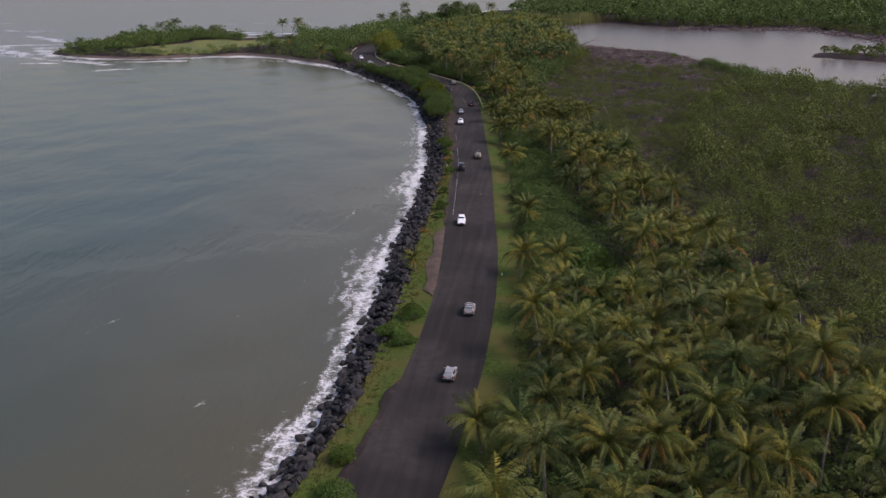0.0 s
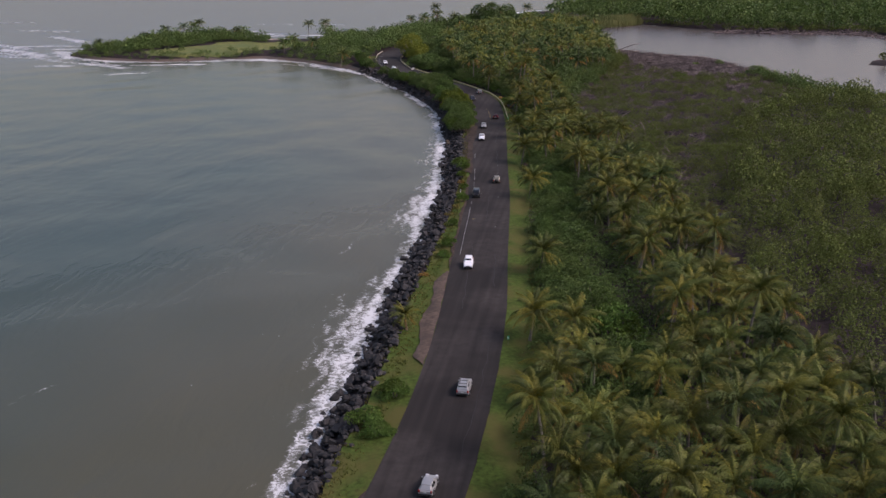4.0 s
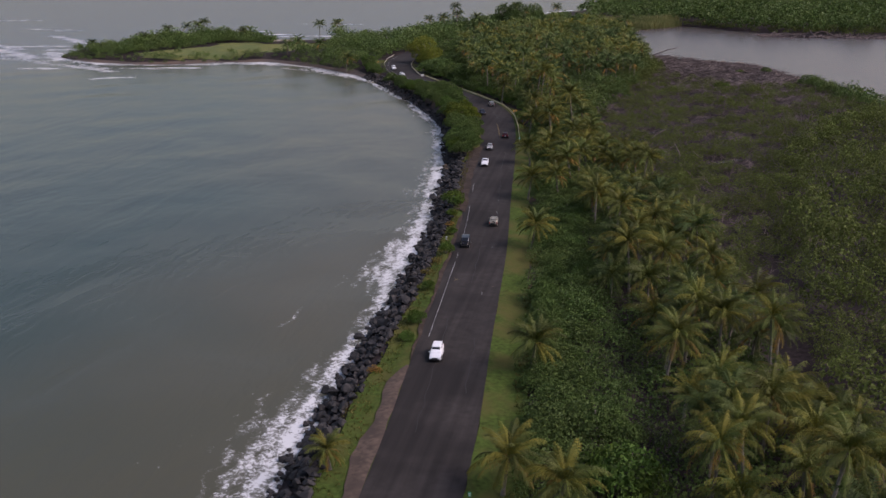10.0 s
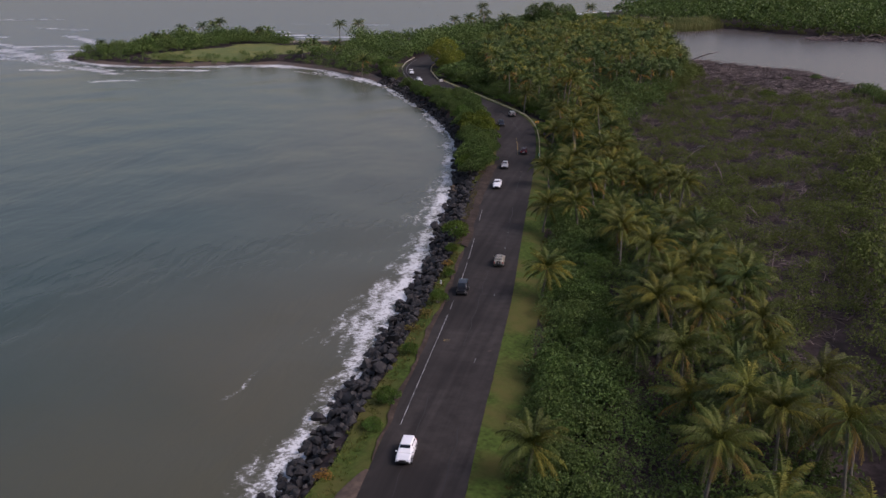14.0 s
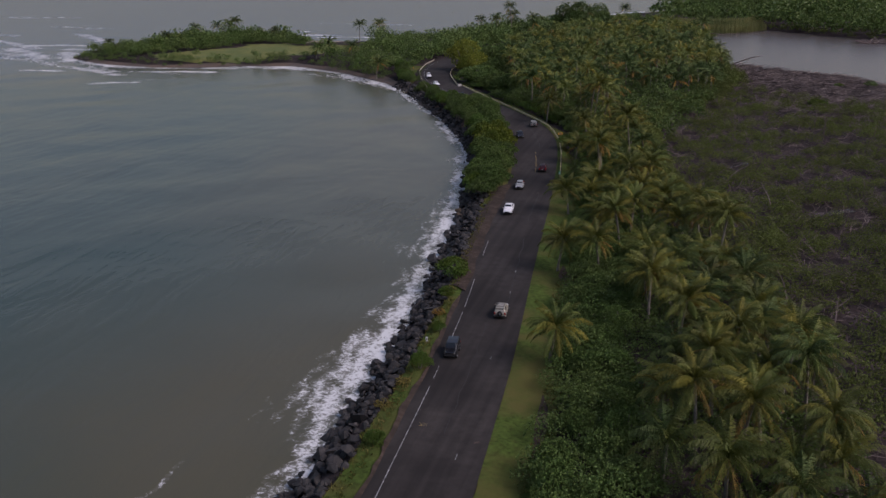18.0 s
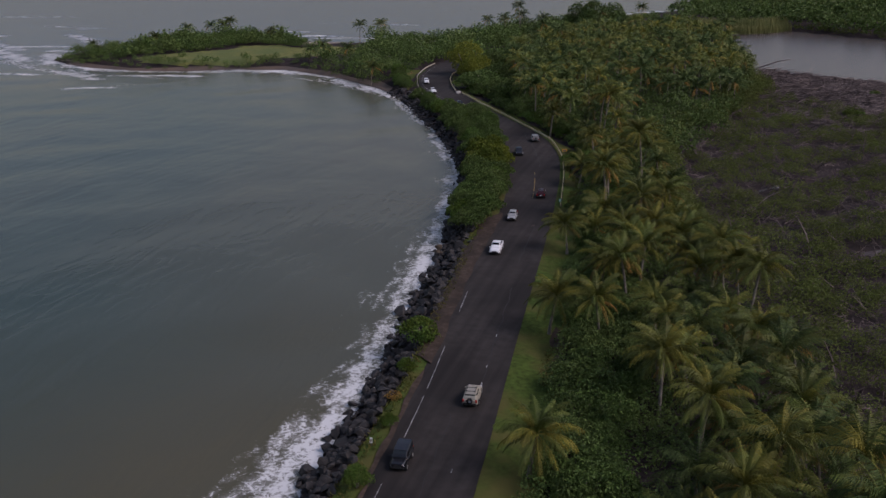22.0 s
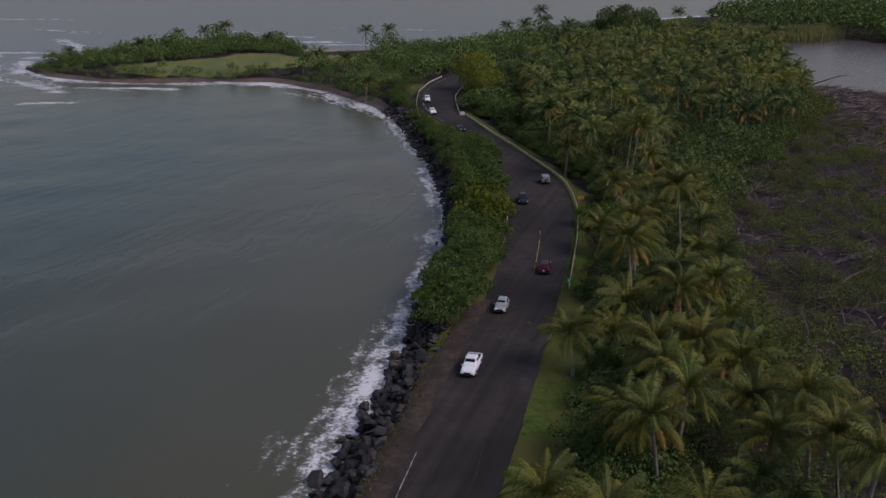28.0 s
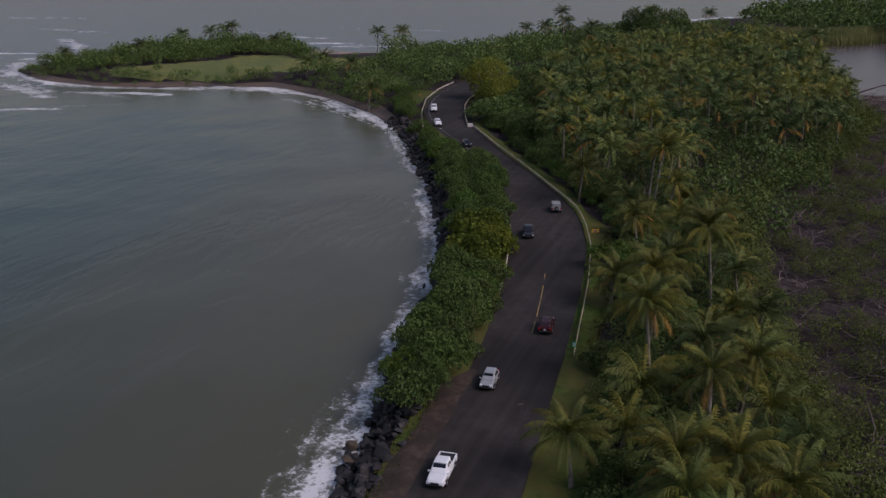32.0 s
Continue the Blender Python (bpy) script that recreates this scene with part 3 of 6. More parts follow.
def frond_plan(count, seed, lean=0.0):
    """Where the fronds of a crown point: turn about the stem, rise, bend, length and whether it has yellowed."""
    g = np.random.default_rng(seed)
    rows = []
    for i in range(count):
        u = (i + 0.5) / count
        turn = i * 2.39996 + g.normal() * 0.12
        rise = 84 - 104 * u ** 1.15 + g.normal() * 7
        bend = 62 + 46 * (1 - abs(u - 0.4)) + g.normal() * 8
        aged = 2 if u > 0.84 and g.random() < 0.4 else 1 if g.random() < 0.4 else 0
        rows.append((turn, rise, bend, 4.9 + 0.9 * math.sin(u * math.pi) + g.normal() * 0.25, aged))
    return rows


def crown_mesh(name, count, seed, pairs, leaflet, length=1.0, simple=False):
    pieces, slots = [], []
    for i, (turn, rise, bend, ln, dry) in enumerate(frond_plan(count, seed)):
        v, f = frond(ln * length, rise, bend, seed * 50 + i, pairs, leaflet, simple)
        pieces.append((v @ rot(0, 0, turn).T + np.array((0, 0, 0.15)), f))
        slots += [dry] * len(f)
    # nuts and the leaf bases round the stem's top
    for i in range(5):
        a = i * 1.26 + seed
        v, f = tube([(0.28 * math.cos(a), 0.28 * math.sin(a), -0.25), (0.34 * math.cos(a), 0.34 * math.sin(a), -0.1), (0.28 * math.cos(a), 0.28 * math.sin(a), 0.06)], (0.06, 0.15, 0.05), 6)
        pieces.append((v, f))
        slots += [1] * len(f)
    v, f = merged(pieces)
    return v, f, slots


def stem(h, lean, seed, sides=8):
    g = np.random.default_rng(seed)
    n = 9
    a = g.random() * 6.28
    u = np.linspace(0, 1, n)
    off = lean * (u ** 1.6) + 0.25 * np.sin(u * 4 + a) * u * (1 - u)
    path = np.stack([off * math.cos(a), off * math.sin(a), u * h - 0.3 * (u == 0)], 1)
    radii = 0.15 + 0.14 * (1 - u) ** 5 + 0.02 * (np.arange(n) % 2)
    v, f = tube(path, radii, sides)
    return v, f, path[-1]


STEMS = []
for i, (h, lean) in enumerate(((2.6, 0.3), (3.6, 0.5), (4.8, 0.7), (6.0, 0.9), (7.4, 1.2), (9.2, 1.0), (11.5, 1.5))):
    v, f, top = stem(h, lean, 40 + i)
    STEMS.append((h, mesh_from("trunk", v, f, trunk_mat, True), top))
CROWNS = []
for i in range(6):
    v, f, slots = crown_mesh("crown", (27, 30, 25, 29, 26, 31)[i], 10 + i, 28, 1.05, 1.0, True)
    CROWNS.append(mesh_from("crown", v, f, [frond_mat, frond_old, frond_dry], False, slots))
DARK_CROWNS = []
for me in CROWNS:
    dark = me.copy()
    dark.materials[0], dark.materials[1] = frond_dark, frond_mat
    DARK_CROWNS.append(dark)
FRONDS = []
for i in range(4):
    for j, (rise, bend) in enumerate(((76, 84), (48, 100), (18, 92), (-12, 66))):
        v, f = frond(5.4, rise, bend, 300 + i * 4 + j, 56, 1.05)
        FRONDS.append(((rise, i), [mesh_from("frond", v, f, m) for m in (frond_mat, frond_old, frond_dry)]))


def palm(x, y, top_z, seed, near=False, size=1.0, label="coconut palm with arching green fronds among the roadside trees", dark=False):
    """A coconut palm whose crown sits at about top_z."""
    g = np.random.default_rng(seed)
    z = float(height(np.array([(x, y)]))[0])
    z = max(z, 0.1)
    h = max(2.2, top_z - z)
    k = int(np.argmin([abs(s[0] - h) for s in STEMS]))
    hh, trunk, top = STEMS[k]
    root = tagged(new("coconut_palm"), label, "palm tree", "coconut palms along the road")
    root.matrix_basis = pose(x, y, z, 0, 0, g.random() * 360)
    sc = h / hh
    part("trunk", trunk, root, "", Matrix.Diagonal((1, 1, sc, 1)))
    at = Vector((top[0], top[1], top[2] * sc))
    if near:
        for i, (turn, rise, bend, ln, dry) in enumerate(frond_plan(29 + int(g.random() * 7), seed)):
            u = min(range(len(FRONDS)), key=lambda q: abs(FRONDS[q][0][0] - rise) + (0 if FRONDS[q][0][1] == (i + seed) % 4 else 30))
            s = size * 0.77 * ln / 5.4
            part("frond", FRONDS[u][1][dry], root, "", Matrix.Translation(at + Vector((0, 0, 0.15))) @ pose(0, 0, 0, g.normal() * 5, 0, math.degrees(turn)) @ Matrix.Scale(s, 4))
    else:
        part("crown", (DARK_CROWNS if dark or seed % 3 == 0 else CROWNS)[seed % len(CROWNS)], root, "", Matrix.Translation(at) @ pose(0, 0, 0, g.normal() * 6, g.normal() * 6, 0) @ Matrix.Scale(size * (0.66 + 0.22 * g.random()), 4))
    return root


def scatter(poly, spacing, seed, tries=30, taken=(), accept=None, limit=100000):
    """Places in a polygon, no nearer to each other than spacing."""
    g = np.random.default_rng(seed)
    p = np.array(poly, float)
    lo, hi = p.min(0), p.max(0)
    area = np.prod(hi - lo)
    cand = lo + g.random((int(area / spacing ** 2 * tries / 6) + 10, 2)) * (hi - lo)
    cand = cand[inside(cand, poly)]
    if accept is not None:
        cand = cand[accept(cand)]
    cell, out = {}, []
    for q in list(map(tuple, taken)):
        cell.setdefault((int(q[0] // spacing), int(q[1] // spacing)), []).append(q)
    for q in map(tuple, cand):
        i, j = int(q[0] // spacing), int(q[1] // spacing)
        if all((q[0] - o[0]) ** 2 + (q[1] - o[1]) ** 2 > spacing ** 2 for a in (-1, 0, 1) for b in (-1, 0, 1) for o in cell.get((i + a, j + b), ())):
            cell.setdefault((i, j), []).append(q)
            out.append(q)
            if len(out) >= limit:
                break
    return np.array(out).reshape(-1, 2)


def clear_of_road(q, gap):
    d, s = dist(q, rr)
    return (s > 0) & (d > gap)


# palms that stand out: place and height of the crown
PALMS = [(-9.7, 88.5, 6.4), (-3.7, 113.1, 10.8), (-7.8, 175.4, 6.8), (-2.0, 140.5, 8.6), (21.0, 143.3, 13.2), (8.3, 101.7, 9.3), (11.9, 97.1, 8.7), (25.5, 114.4, 10.5), (28.4, 99.7, 11.8), (2.6, 81.4, 8.1),
         (26.2, 86.8, 10.4), (7.6, 83.0, 8.3), (16.7, 79.8, 9.1), (8.7, 174.9, 9.5), (15.3, 180.4, 9.9), (14.9, 90.9, 8.8), (-7.5, 147.0, 6.8), (15.4, 150.9, 9.9), (4.0, 207.2, 10.2),
         (-13.0, 225.4, 7.2), (-17.2, 258.1, 7.5), (5.4, 215.5, 10.1), (-10.9, 256.0, 8.8), (1.2, 230.2, 9.8), (-18.0, 320.5, 12.0), (8.0, 208.2, 9.2), (14.8, 206.9, 9.3), (5.9, 264.8, 11.1),
         (3.0, 275.5, 10.5), (-2.7, 239.4, 9.6), (-20.3, 289.6, 7.1), (-16.8, 308.5, 12.2), (-10.3, 300.3, 9.3), (-7.0, 288.6, 9.1), (-12.9, 331.8, 13.6), (-27.6, 379.0, 14.0), (-39.1, 378.0, 8.9),
         (-24.7, 330.2, 7.0), (-12.2, 286.5, 8.4), (-26.2, 375.6, 14.0),
         (11, 235, 8), (10, 217, 9), (5, 270, 10), (-4, 285, 8.5), (-9, 269, 9.5), (-13, 273, 8), (-8, 307, 9), (-18, 314, 10), (-11, 283, 8.5), (-8, 274, 9.5), (-3, 278, 8), (-14, 341, 9), (-18, 329, 10), (-30, 391, 8.5), (-26, 395, 9.5), (-1, 273, 8)]
for i, (px, py, pz) in enumerate(PALMS):
    palm(px, py, pz, 500 + i, near=py < 362)

palm(-25.6, 148.5, 4.6, 561, near=True, size=0.62, label="young coconut palm above the rocks beside the road")

BELT = [(-12.0, 50.3), (39.0, 44.4), (39.4, 100.0), (32.6, 134.8), (25.1, 169.0), (21.4, 195.5), (17.7, 221.2), (11.4, 253.9), (6.5, 275.0), (0.9, 289.9), (-4.0, 306.1), (-9.9, 339.9), (-13.0, 363.0), (-24.4, 378.8), (-41.4, 383.9), (-29.7, 345.8), (-23.6, 300.9), (-15.5, 229.8), (-9.3, 176.1), (-6.2, 106.6)]


def palm_ground(q):
    ok = clear_of_road(q, 7.0)
    lane, _ = dist(q, rr)
    # thick shrubs without palms beside the verge
    shrubs = (q[:, 1] > 164.3) & (q[:, 1] < 283.8) & (lane < 16)
    shrubs |= (q[:, 1] > 136.1) & (q[:, 1] < 202.6) & (lane < 22)
    return ok & ~shrubs


more = scatter(BELT, 4.1, 3, taken=[p[:2] for p in PALMS], accept=palm_ground)
more = more[(more[:, 1] < 283.8) | (np.arange(len(more)) % 3 > 0)]
pick = np.random.default_rng(5)
for i, (px, py) in enumerate(more):
    palm(px, py, 5.0 + 3.2 * pick.random() + (3 if pick.random() < 0.12 else 0), 900 + i, near=False)

# the grove beyond the bend: one dense stand
GROVE = [(-43.4, 391.9), (-28.2, 377.4), (-11.1, 361.2), (-5.6, 378.0), (0.5, 410.6), (4.8, 442.3), (6.2, 484.5), (2.8, 531.4), (-1.4, 580.5), (-4.1, 652.2), (-21.6, 665.0), (-49.2, 643.5), (-76.8, 556.5), (-74.5, 488.7), (-62.8, 444.6), (-51.1, 406.5)]
grove_places = scatter(GROVE, 4.9, 11, taken=[p[:2] for p in PALMS], accept=lambda q: ~((q[:, 0] > -23) & (q[:, 1] < 432)))
low_crowns = []
for i in range(5):
    v, f, slots = crown_mesh("crown", 17, 70 + i, 10, 1.15, 0.95, True)
    low_crowns.append((v, f, slots))
pieces, slots = [], []
trunks = []
g = np.random.default_rng(21)
gz = height(grove_places)
for i, ((px, py), z) in enumerate(zip(grove_places, gz)):
    v, f, s = low_crowns[i % 5]
    edge = 1.0 - 0.35 * (px > -6)
    top = (z + 5.6 + 5.2 * g.random() * edge) + (4 if g.random() < 0.05 else 0) if py < 608.9 else z + (4.5 + 2.5 * g.random()) * (1 - 0.45 * (py > 627.1))
    sc = (0.72 + 0.3 * g.random()) * (1 - 0.25 * (py > 627.1))
    pieces.append((v @ rot(g.normal() * 0.1, g.normal() * 0.1, g.random() * 6.28).T * sc + np.array((px, py, top)), f))
    slots += s if i % 5 == 0 else [(0 if i % 3 == 0 else 3) if k < 2 else k for k in s]
    trunks.append(tube([(px, py, z - 0.2), (px + g.normal() * 0.3, py + g.normal() * 0.3, (z + top) / 2), (px, py, top)], (0.25, 0.17, 0.14), 5))
v, f = merged(pieces)
grove = tagged(new("palm_grove", mesh_from("palm_grove", v, f, [frond_mat, frond_old, frond_dry, frond_dark], False, slots)), "dense grove of coconut palm crowns beyond the bend", "palm grove", kind="stuff")
v, f = merged(trunks)
tagged(new("palm_grove_trunks", mesh_from("palm_grove_trunks", v, f, trunk_mat, True)), "slim grey trunks of the coconut grove", "tree trunks", kind="stuff")


def thicket(name, places, sizes, per, leaf, mat, label, category, seed, tall=1.0, vary=0.4):
    """Shrubs or small trees that grow into one another, as one mass of leaves."""
    g = np.random.default_rng(seed)
    vs, fs, o = [], [], 0
    zz = height(places)
    base = []
    for i in range(6):
        lobes = [(0, 0, 0.62 * tall, 0.8, 0.8, 0.55 * tall)]
        for k in range(5):
            a = k * 1.256 + i
            lobes.append((0.55 * math.cos(a), 0.55 * math.sin(a), 0.35 * tall + 0.28 * tall * g.random(), 0.5, 0.5, 0.38 * tall))
        base.append(leaf_cloud(lobes, per, leaf, seed * 10 + i))
    for i, ((px, py), z, r) in enumerate(zip(places, zz, sizes)):
        v, f = base[i % 6]
        vs.append(v * np.array((r, r, r * (1 - vary / 2 + vary * g.random()))) @ rot(0, 0, g.random() * 6.28).T + np.array((px, py, max(z, 0) - 0.1 * r)))
        fs.append(f + o)
        o += len(v)
    return tagged(new(name, mesh_from(name, np.concatenate(vs), np.concatenate(fs), mat)), label, category, kind="stuff")


g = np.random.default_rng(33)
# vines and shrubs under and beside the palms
q = scatter(BELT + [], 2.6, 14, accept=lambda q: clear_of_road(q, 5.6))
lane, _ = dist(q, rr)
r = 1.8 + 1.3 * g.random(len(q)) + 0.5 * ((lane > 8) & (lane < 16))
by_road = lane < 19
thicket("undergrowth", q[by_road], r[by_road], 460, 0.088, leaf_mat, "thick green shrubs and vines beside the grass verge", "undergrowth", 3, 1.0)
thicket("undergrowth_beneath", q[~by_road], r[~by_road], 200, 0.135, leaf_mat, "dark green shrubs and vines beneath the palms", "undergrowth", 31, 1.0)
q = scatter(GROVE, 5.0, 15, accept=lambda q: q[:, 1] < 633.5)
thicket("grove_undergrowth", q, 3.0 + 2.0 * g.random(len(q)) + 0.8 * ((q[:, 0] > -23) & (q[:, 1] < 432)), 250, 0.12, leaf_mat, "dark green undergrowth beneath the palm grove", "undergrowth", 4, 1.3)
# mangrove: closed canopy beside the palms, then open shrubs over mud
CANOPY = [(35.8, 51.8), (55.6, 47.7), (103.4, 188.0), (154.0, 318.5), (137.4, 344.6), (120.1, 356.4), (84.2, 383.5), (59.5, 355.4), (43.6, 311.5), (38.9, 269.3), (32.1, 232.5), (25.9, 201.6), (29.9, 166.1), (36.3, 134.8)]
q = scatter(CANOPY, 4.9, 16)
fade = ss(212, 284, q[:, 1]) * (g.random(len(q)) < 0.9)
r = (3.0 + 2.8 * g.random(len(q)) ** 2) * (1 - 0.12 * fade)
near = q[:, 1] < 226
thicket("mangrove_canopy", q[near], r[near], 800, 0.076, mangrove_mat, "closed olive green mangrove canopy beside the palms", "mangrove", 5, 1.7, 0.9)
thicket("mangrove_canopy_far", q[~near], r[~near], 340, 0.112, mangrove_mat, "closed olive green mangrove canopy near the lagoon", "mangrove", 51, 1.5, 0.8)
OPEN = [(20.8, 208.9), (32.1, 232.5), (40.7, 275.2), (45.5, 315.2), (62.2, 359.3), (84.2, 385.6), (87.4, 399.3), (75.6, 438.2), (46.6, 439.4), (19.3, 461.1), (7.8, 490.1), (4.6, 442.3), (0.3, 411.7), (-5.9, 379.1), (-8.5, 362.6), (-8.3, 340.3), (-3.3, 309.2), (1.6, 292.9), (7.2, 278.1), (12.2, 255.8), (17.4, 228.3)]


def patchy(q):
    w = 0.7 * wobble(q[:, 0], q[:, 1], 5.0, 0.3) + 0.7 * wobble(q[:, 0], q[:, 1], 2.3, 1.3)
    return w > -0.06 - 0.3 * (q[:, 1] < 330)


q = scatter(OPEN, 2.4, 17, accept=patchy)
thicket("mangrove_shrubs", q, 1.35 + 1.3 * g.random(len(q)) ** 2 + 0.3 * (q[:, 1] < 315), 260, 0.11, mangrove_mat, "low olive green mangrove shrubs scattered over the mud", "mangrove", 6, 1.15)
EDGE = [(7, 492), (13, 470), (8, 440), (-2, 415), (-11, 395), (-9, 370), (-7, 346), (-4, 324), (3, 302), (8, 288), (1, 290), (-7, 318), (-14, 352), (-19, 372), (-14, 392), (-4, 425), (3, 455), (3, 532), (9, 528)]
q = scatter(EDGE, 3.0, 18)
thicket("mangrove_edge", q, 2.0 + 1.4 * g.random(len(q)), 440, 0.12, mangrove_mat, "taller green mangrove bushes along the grove's edge", "mangrove", 7, 1.6)
# woods beyond the lagoon and the far bank
FAR = [(-17, 734), (3, 717), (28, 722), (43, 708), (61, 688), (78, 673), (119, 667), (170, 664), (218, 565), (203, 513), (330, 480), (350, 620), (340, 930), (60, 930), (-6, 885), (-42, 800)]
q = scatter(FAR, 9.0, 19, tries=20)
thicket("far_woods", q, 5.6 + 5.0 * g.random(len(q)) ** 1.5, 130, 0.19, leaf_mat, "dense green woods on the far bank of the lagoon", "woods", 8, 1.1)
FRINGE = [(30.3, 713.5), (44.8, 704.0), (61.0, 685.9), (82.0, 667.1), (118.9, 660.2), (161.1, 657.2), (206.1, 561.2), (190.2, 508.1), (203.1, 510.5), (218.8, 561.2), (167.5, 674.7), (118.7, 676.9), (81.8, 682.9), (51.7, 712.0)]
q = scatter(FRINGE, 4.5, 28)
NEARBANK = [(70.1, 447.0), (79.1, 438.3), (86.4, 402.0), (102.9, 386.0), (122.5, 363.0), (164.6, 332.8), (160.8, 322.0), (118.5, 353.1), (95.3, 376.3), (79.5, 393.9), (68.6, 432.2)]
q2 = scatter(NEARBANK, 3.6, 29)
thicket("lagoon_edge_bushes", q2, 2.0 + 1.6 * g.random(len(q2)), 150, 0.18, leaf_mat, "dark green bushes along the near edge of the lagoon", "mangrove", 15, 1.3, 0.7)
thicket("bank_mangrove", q, 2.4 + 1.6 * g.random(len(q)), 90, 0.22, mangrove_mat, "mangrove fringe along the far bank of the lagoon", "mangrove", 14, 1.1)
SPIT = [(126.1, 491.9), (157.4, 472.7), (284.5, 448.2), (401.4, 456.9), (402.5, 324.7), (500.1, 301.7), (498.8, 457.3), (195.0, 504.9), (136.2, 512.5)]
q = scatter(SPIT, 8.0, 20, tries=20)
thicket("far_mangrove", q, 3.0 + 2.0 * g.random(len(q)), 110, 0.24, mangrove_mat, "mangrove on a low spit in the lagoon", "mangrove", 9, 1.1)
EAST = [(59.5, 39.6), (107.3, 187.1), (156.9, 315.2), (176.4, 317.1), (217.5, 298.3), (315.3, 262.4), (317.3, -178.4), (-8.1, -107.1), (-4.0, 46.8)]
q = scatter(EAST, 9.0, 22, tries=20)
thicket("mangrove_beyond", q, 5.0 + 2.0 * g.random(len(q)), 64, 0.24, mangrove_mat, "olive green mangrove stretching to the lagoon", "mangrove", 10, 1.2)
# headland
FIELD = [(-234, 503), (-225, 521), (-218, 536), (-214, 552), (-198, 559), (-184, 548), (-172, 558), (-158, 556), (-150, 545), (-160, 536), (-173, 523), (-182, 512), (-197, 501), (-213, 497), (-226, 494)]
HEADWOOD = [(-281, 512), (-262, 494), (-240, 486), (-237, 500), (-227, 520), (-220, 537), (-216, 554), (-198, 561), (-184, 549), (-192, 570), (-212, 592), (-236, 597), (-256, 582), (-272, 548)]
q = scatter(HEADWOOD, 2.9, 23)
thicket("headland_woods", q, (1.5 + 3.4 * g.random(len(q)) ** 1.5) * (0.55 + 0.45 * ss(-275, -240, q[:, 0])), 150, 0.18, leaf_mat, "dark green wind-shaped woods on the headland", "woods", 11, 1.25, 0.8)
INNER = [(-276.3, 498.7), (-251.8, 487.2), (-223.4, 481.6), (-201.2, 487.7), (-187.3, 495.5), (-164.5, 499.9), (-136.1, 482.8), (-117.6, 467.3), (-107.0, 480.2), (-114.9, 534.2), (-120.8, 575.1), (-142.0, 598.8), (-157.6, 586.6), (-151.8, 555.4), (-149.8, 517.8), (-166.5, 514.2), (-187.2, 509.2), (-206.2, 502.3), (-236.4, 496.1), (-263.8, 509.1)]
q = scatter(INNER, 3.6, 24, accept=lambda q: dist(q, rl)[0] > 5)
q = q[(q[:, 0] > -160) | (wobble(q[:, 0], q[:, 1], 8) > -0.45)]
meadow_edge = inside(q, FIELD)
q = q[~meadow_edge | (wobble(q[:, 0], q[:, 1], 5, 2.0) > 0.55)]
thicket("bay_head_woods", q, (1.9 + 3.0 * g.random(len(q)) ** 2.4) * (1 - 0.4 * (q[:, 0] < -160)), 160, 0.165, leaf_mat, "green shrubs and low trees at the head of the bay", "woods", 12, 1.35, 0.8)
BEHIND = [(-91.8, 494.0), (-76.5, 489.3), (-76.8, 556.5), (-52.0, 642.0), (-66.5, 742.9), (-89.6, 680.4), (-115.1, 619.4), (-99.7, 563.7), (-91.9, 530.8)]
q = np.concatenate([scatter(BEHIND, 4.4, 25, accept=lambda q: (dist(q, road_mid)[0] > 7)),
                    scatter([(-111.0, 496.2), (-107.2, 531.9), (-99.7, 558.8), (-88.4, 596.4), (-103.7, 620.5), (-122.8, 607.3), (-120.8, 575.1), (-114.9, 534.2)], 3.6, 26, accept=lambda q: dist(q, road_mid)[0] > 8)])
q = np.concatenate([q, scatter([(-64.5, 719.0), (-48.3, 782.7), (-24, 622), (-15.2, 748.4), (-38.8, 728.9), (-57.0, 693.1)], 4.6, 27, accept=lambda q: dist(q, road_mid)[0] > 9)])
thicket("coast_woods", q, (3.0 + 2.6 * g.random(len(q))) * (1 - 0.5 * (q[:, 1] > 693)), 130, 0.175, leaf_mat, "dark green coastal trees behind the bend", "woods", 13, 1.4, 0.8)

# ---- verges, dirt, beach, meadow ----
def strip(name, base, way, start, end, mat, label, category, z=0.06, cols=6, closed=False):
    """A sheet laid on the ground beside a line, from start to end metres along way."""
    u = np.linspace(0, 1, cols)[None, :, None]
    s, e = np.asarray(start, float).reshape(-1, 1, 1), np.asarray(end, float).reshape(-1, 1, 1)
    p = base[:, None, :] + way[:, None, :] * (s * (1 - u) + e * u)
    flat = p.reshape(-1, 2)
    zz = np.maximum(height(flat), 0) + z + 0.16 * np.tile(np.linspace(0, 1, cols), len(base))
    return tagged(new(name, mesh_from(name, np.column_stack([flat, zz]), grid_faces(len(base), cols), mat, True)), label, category, kind="structure")


fine_l, fine_r = even(rl, 2600), even(rr, 2600)
fa = even(across, 2600)
to_shore, _ = dist(fine_l, shore_line)
wl = np.clip(to_shore - 4.2 + 0.5 * wobble(fine_l[:, 0], fine_l[:, 1], 3.4), 0.5, 9)
pick_l = (fine_l[:, 1] > -75) & (fine_l[:, 1] < 490)
strip("verge_left", fine_l[pick_l], -fa[pick_l], np.full(pick_l.sum(), 0.22), wl[pick_l], grass_mat, "yellowish grass strip between the road and the rocks", "grass")
pick_r = (fine_r[:, 1] > -75) & (fine_r[:, 1] < 478)
wr = 6.6 + 1.3 * wobble(fine_r[:, 0], fine_r[:, 1], 5) - 3.2 * ss(296.4, 316.7, fine_r[:, 1])
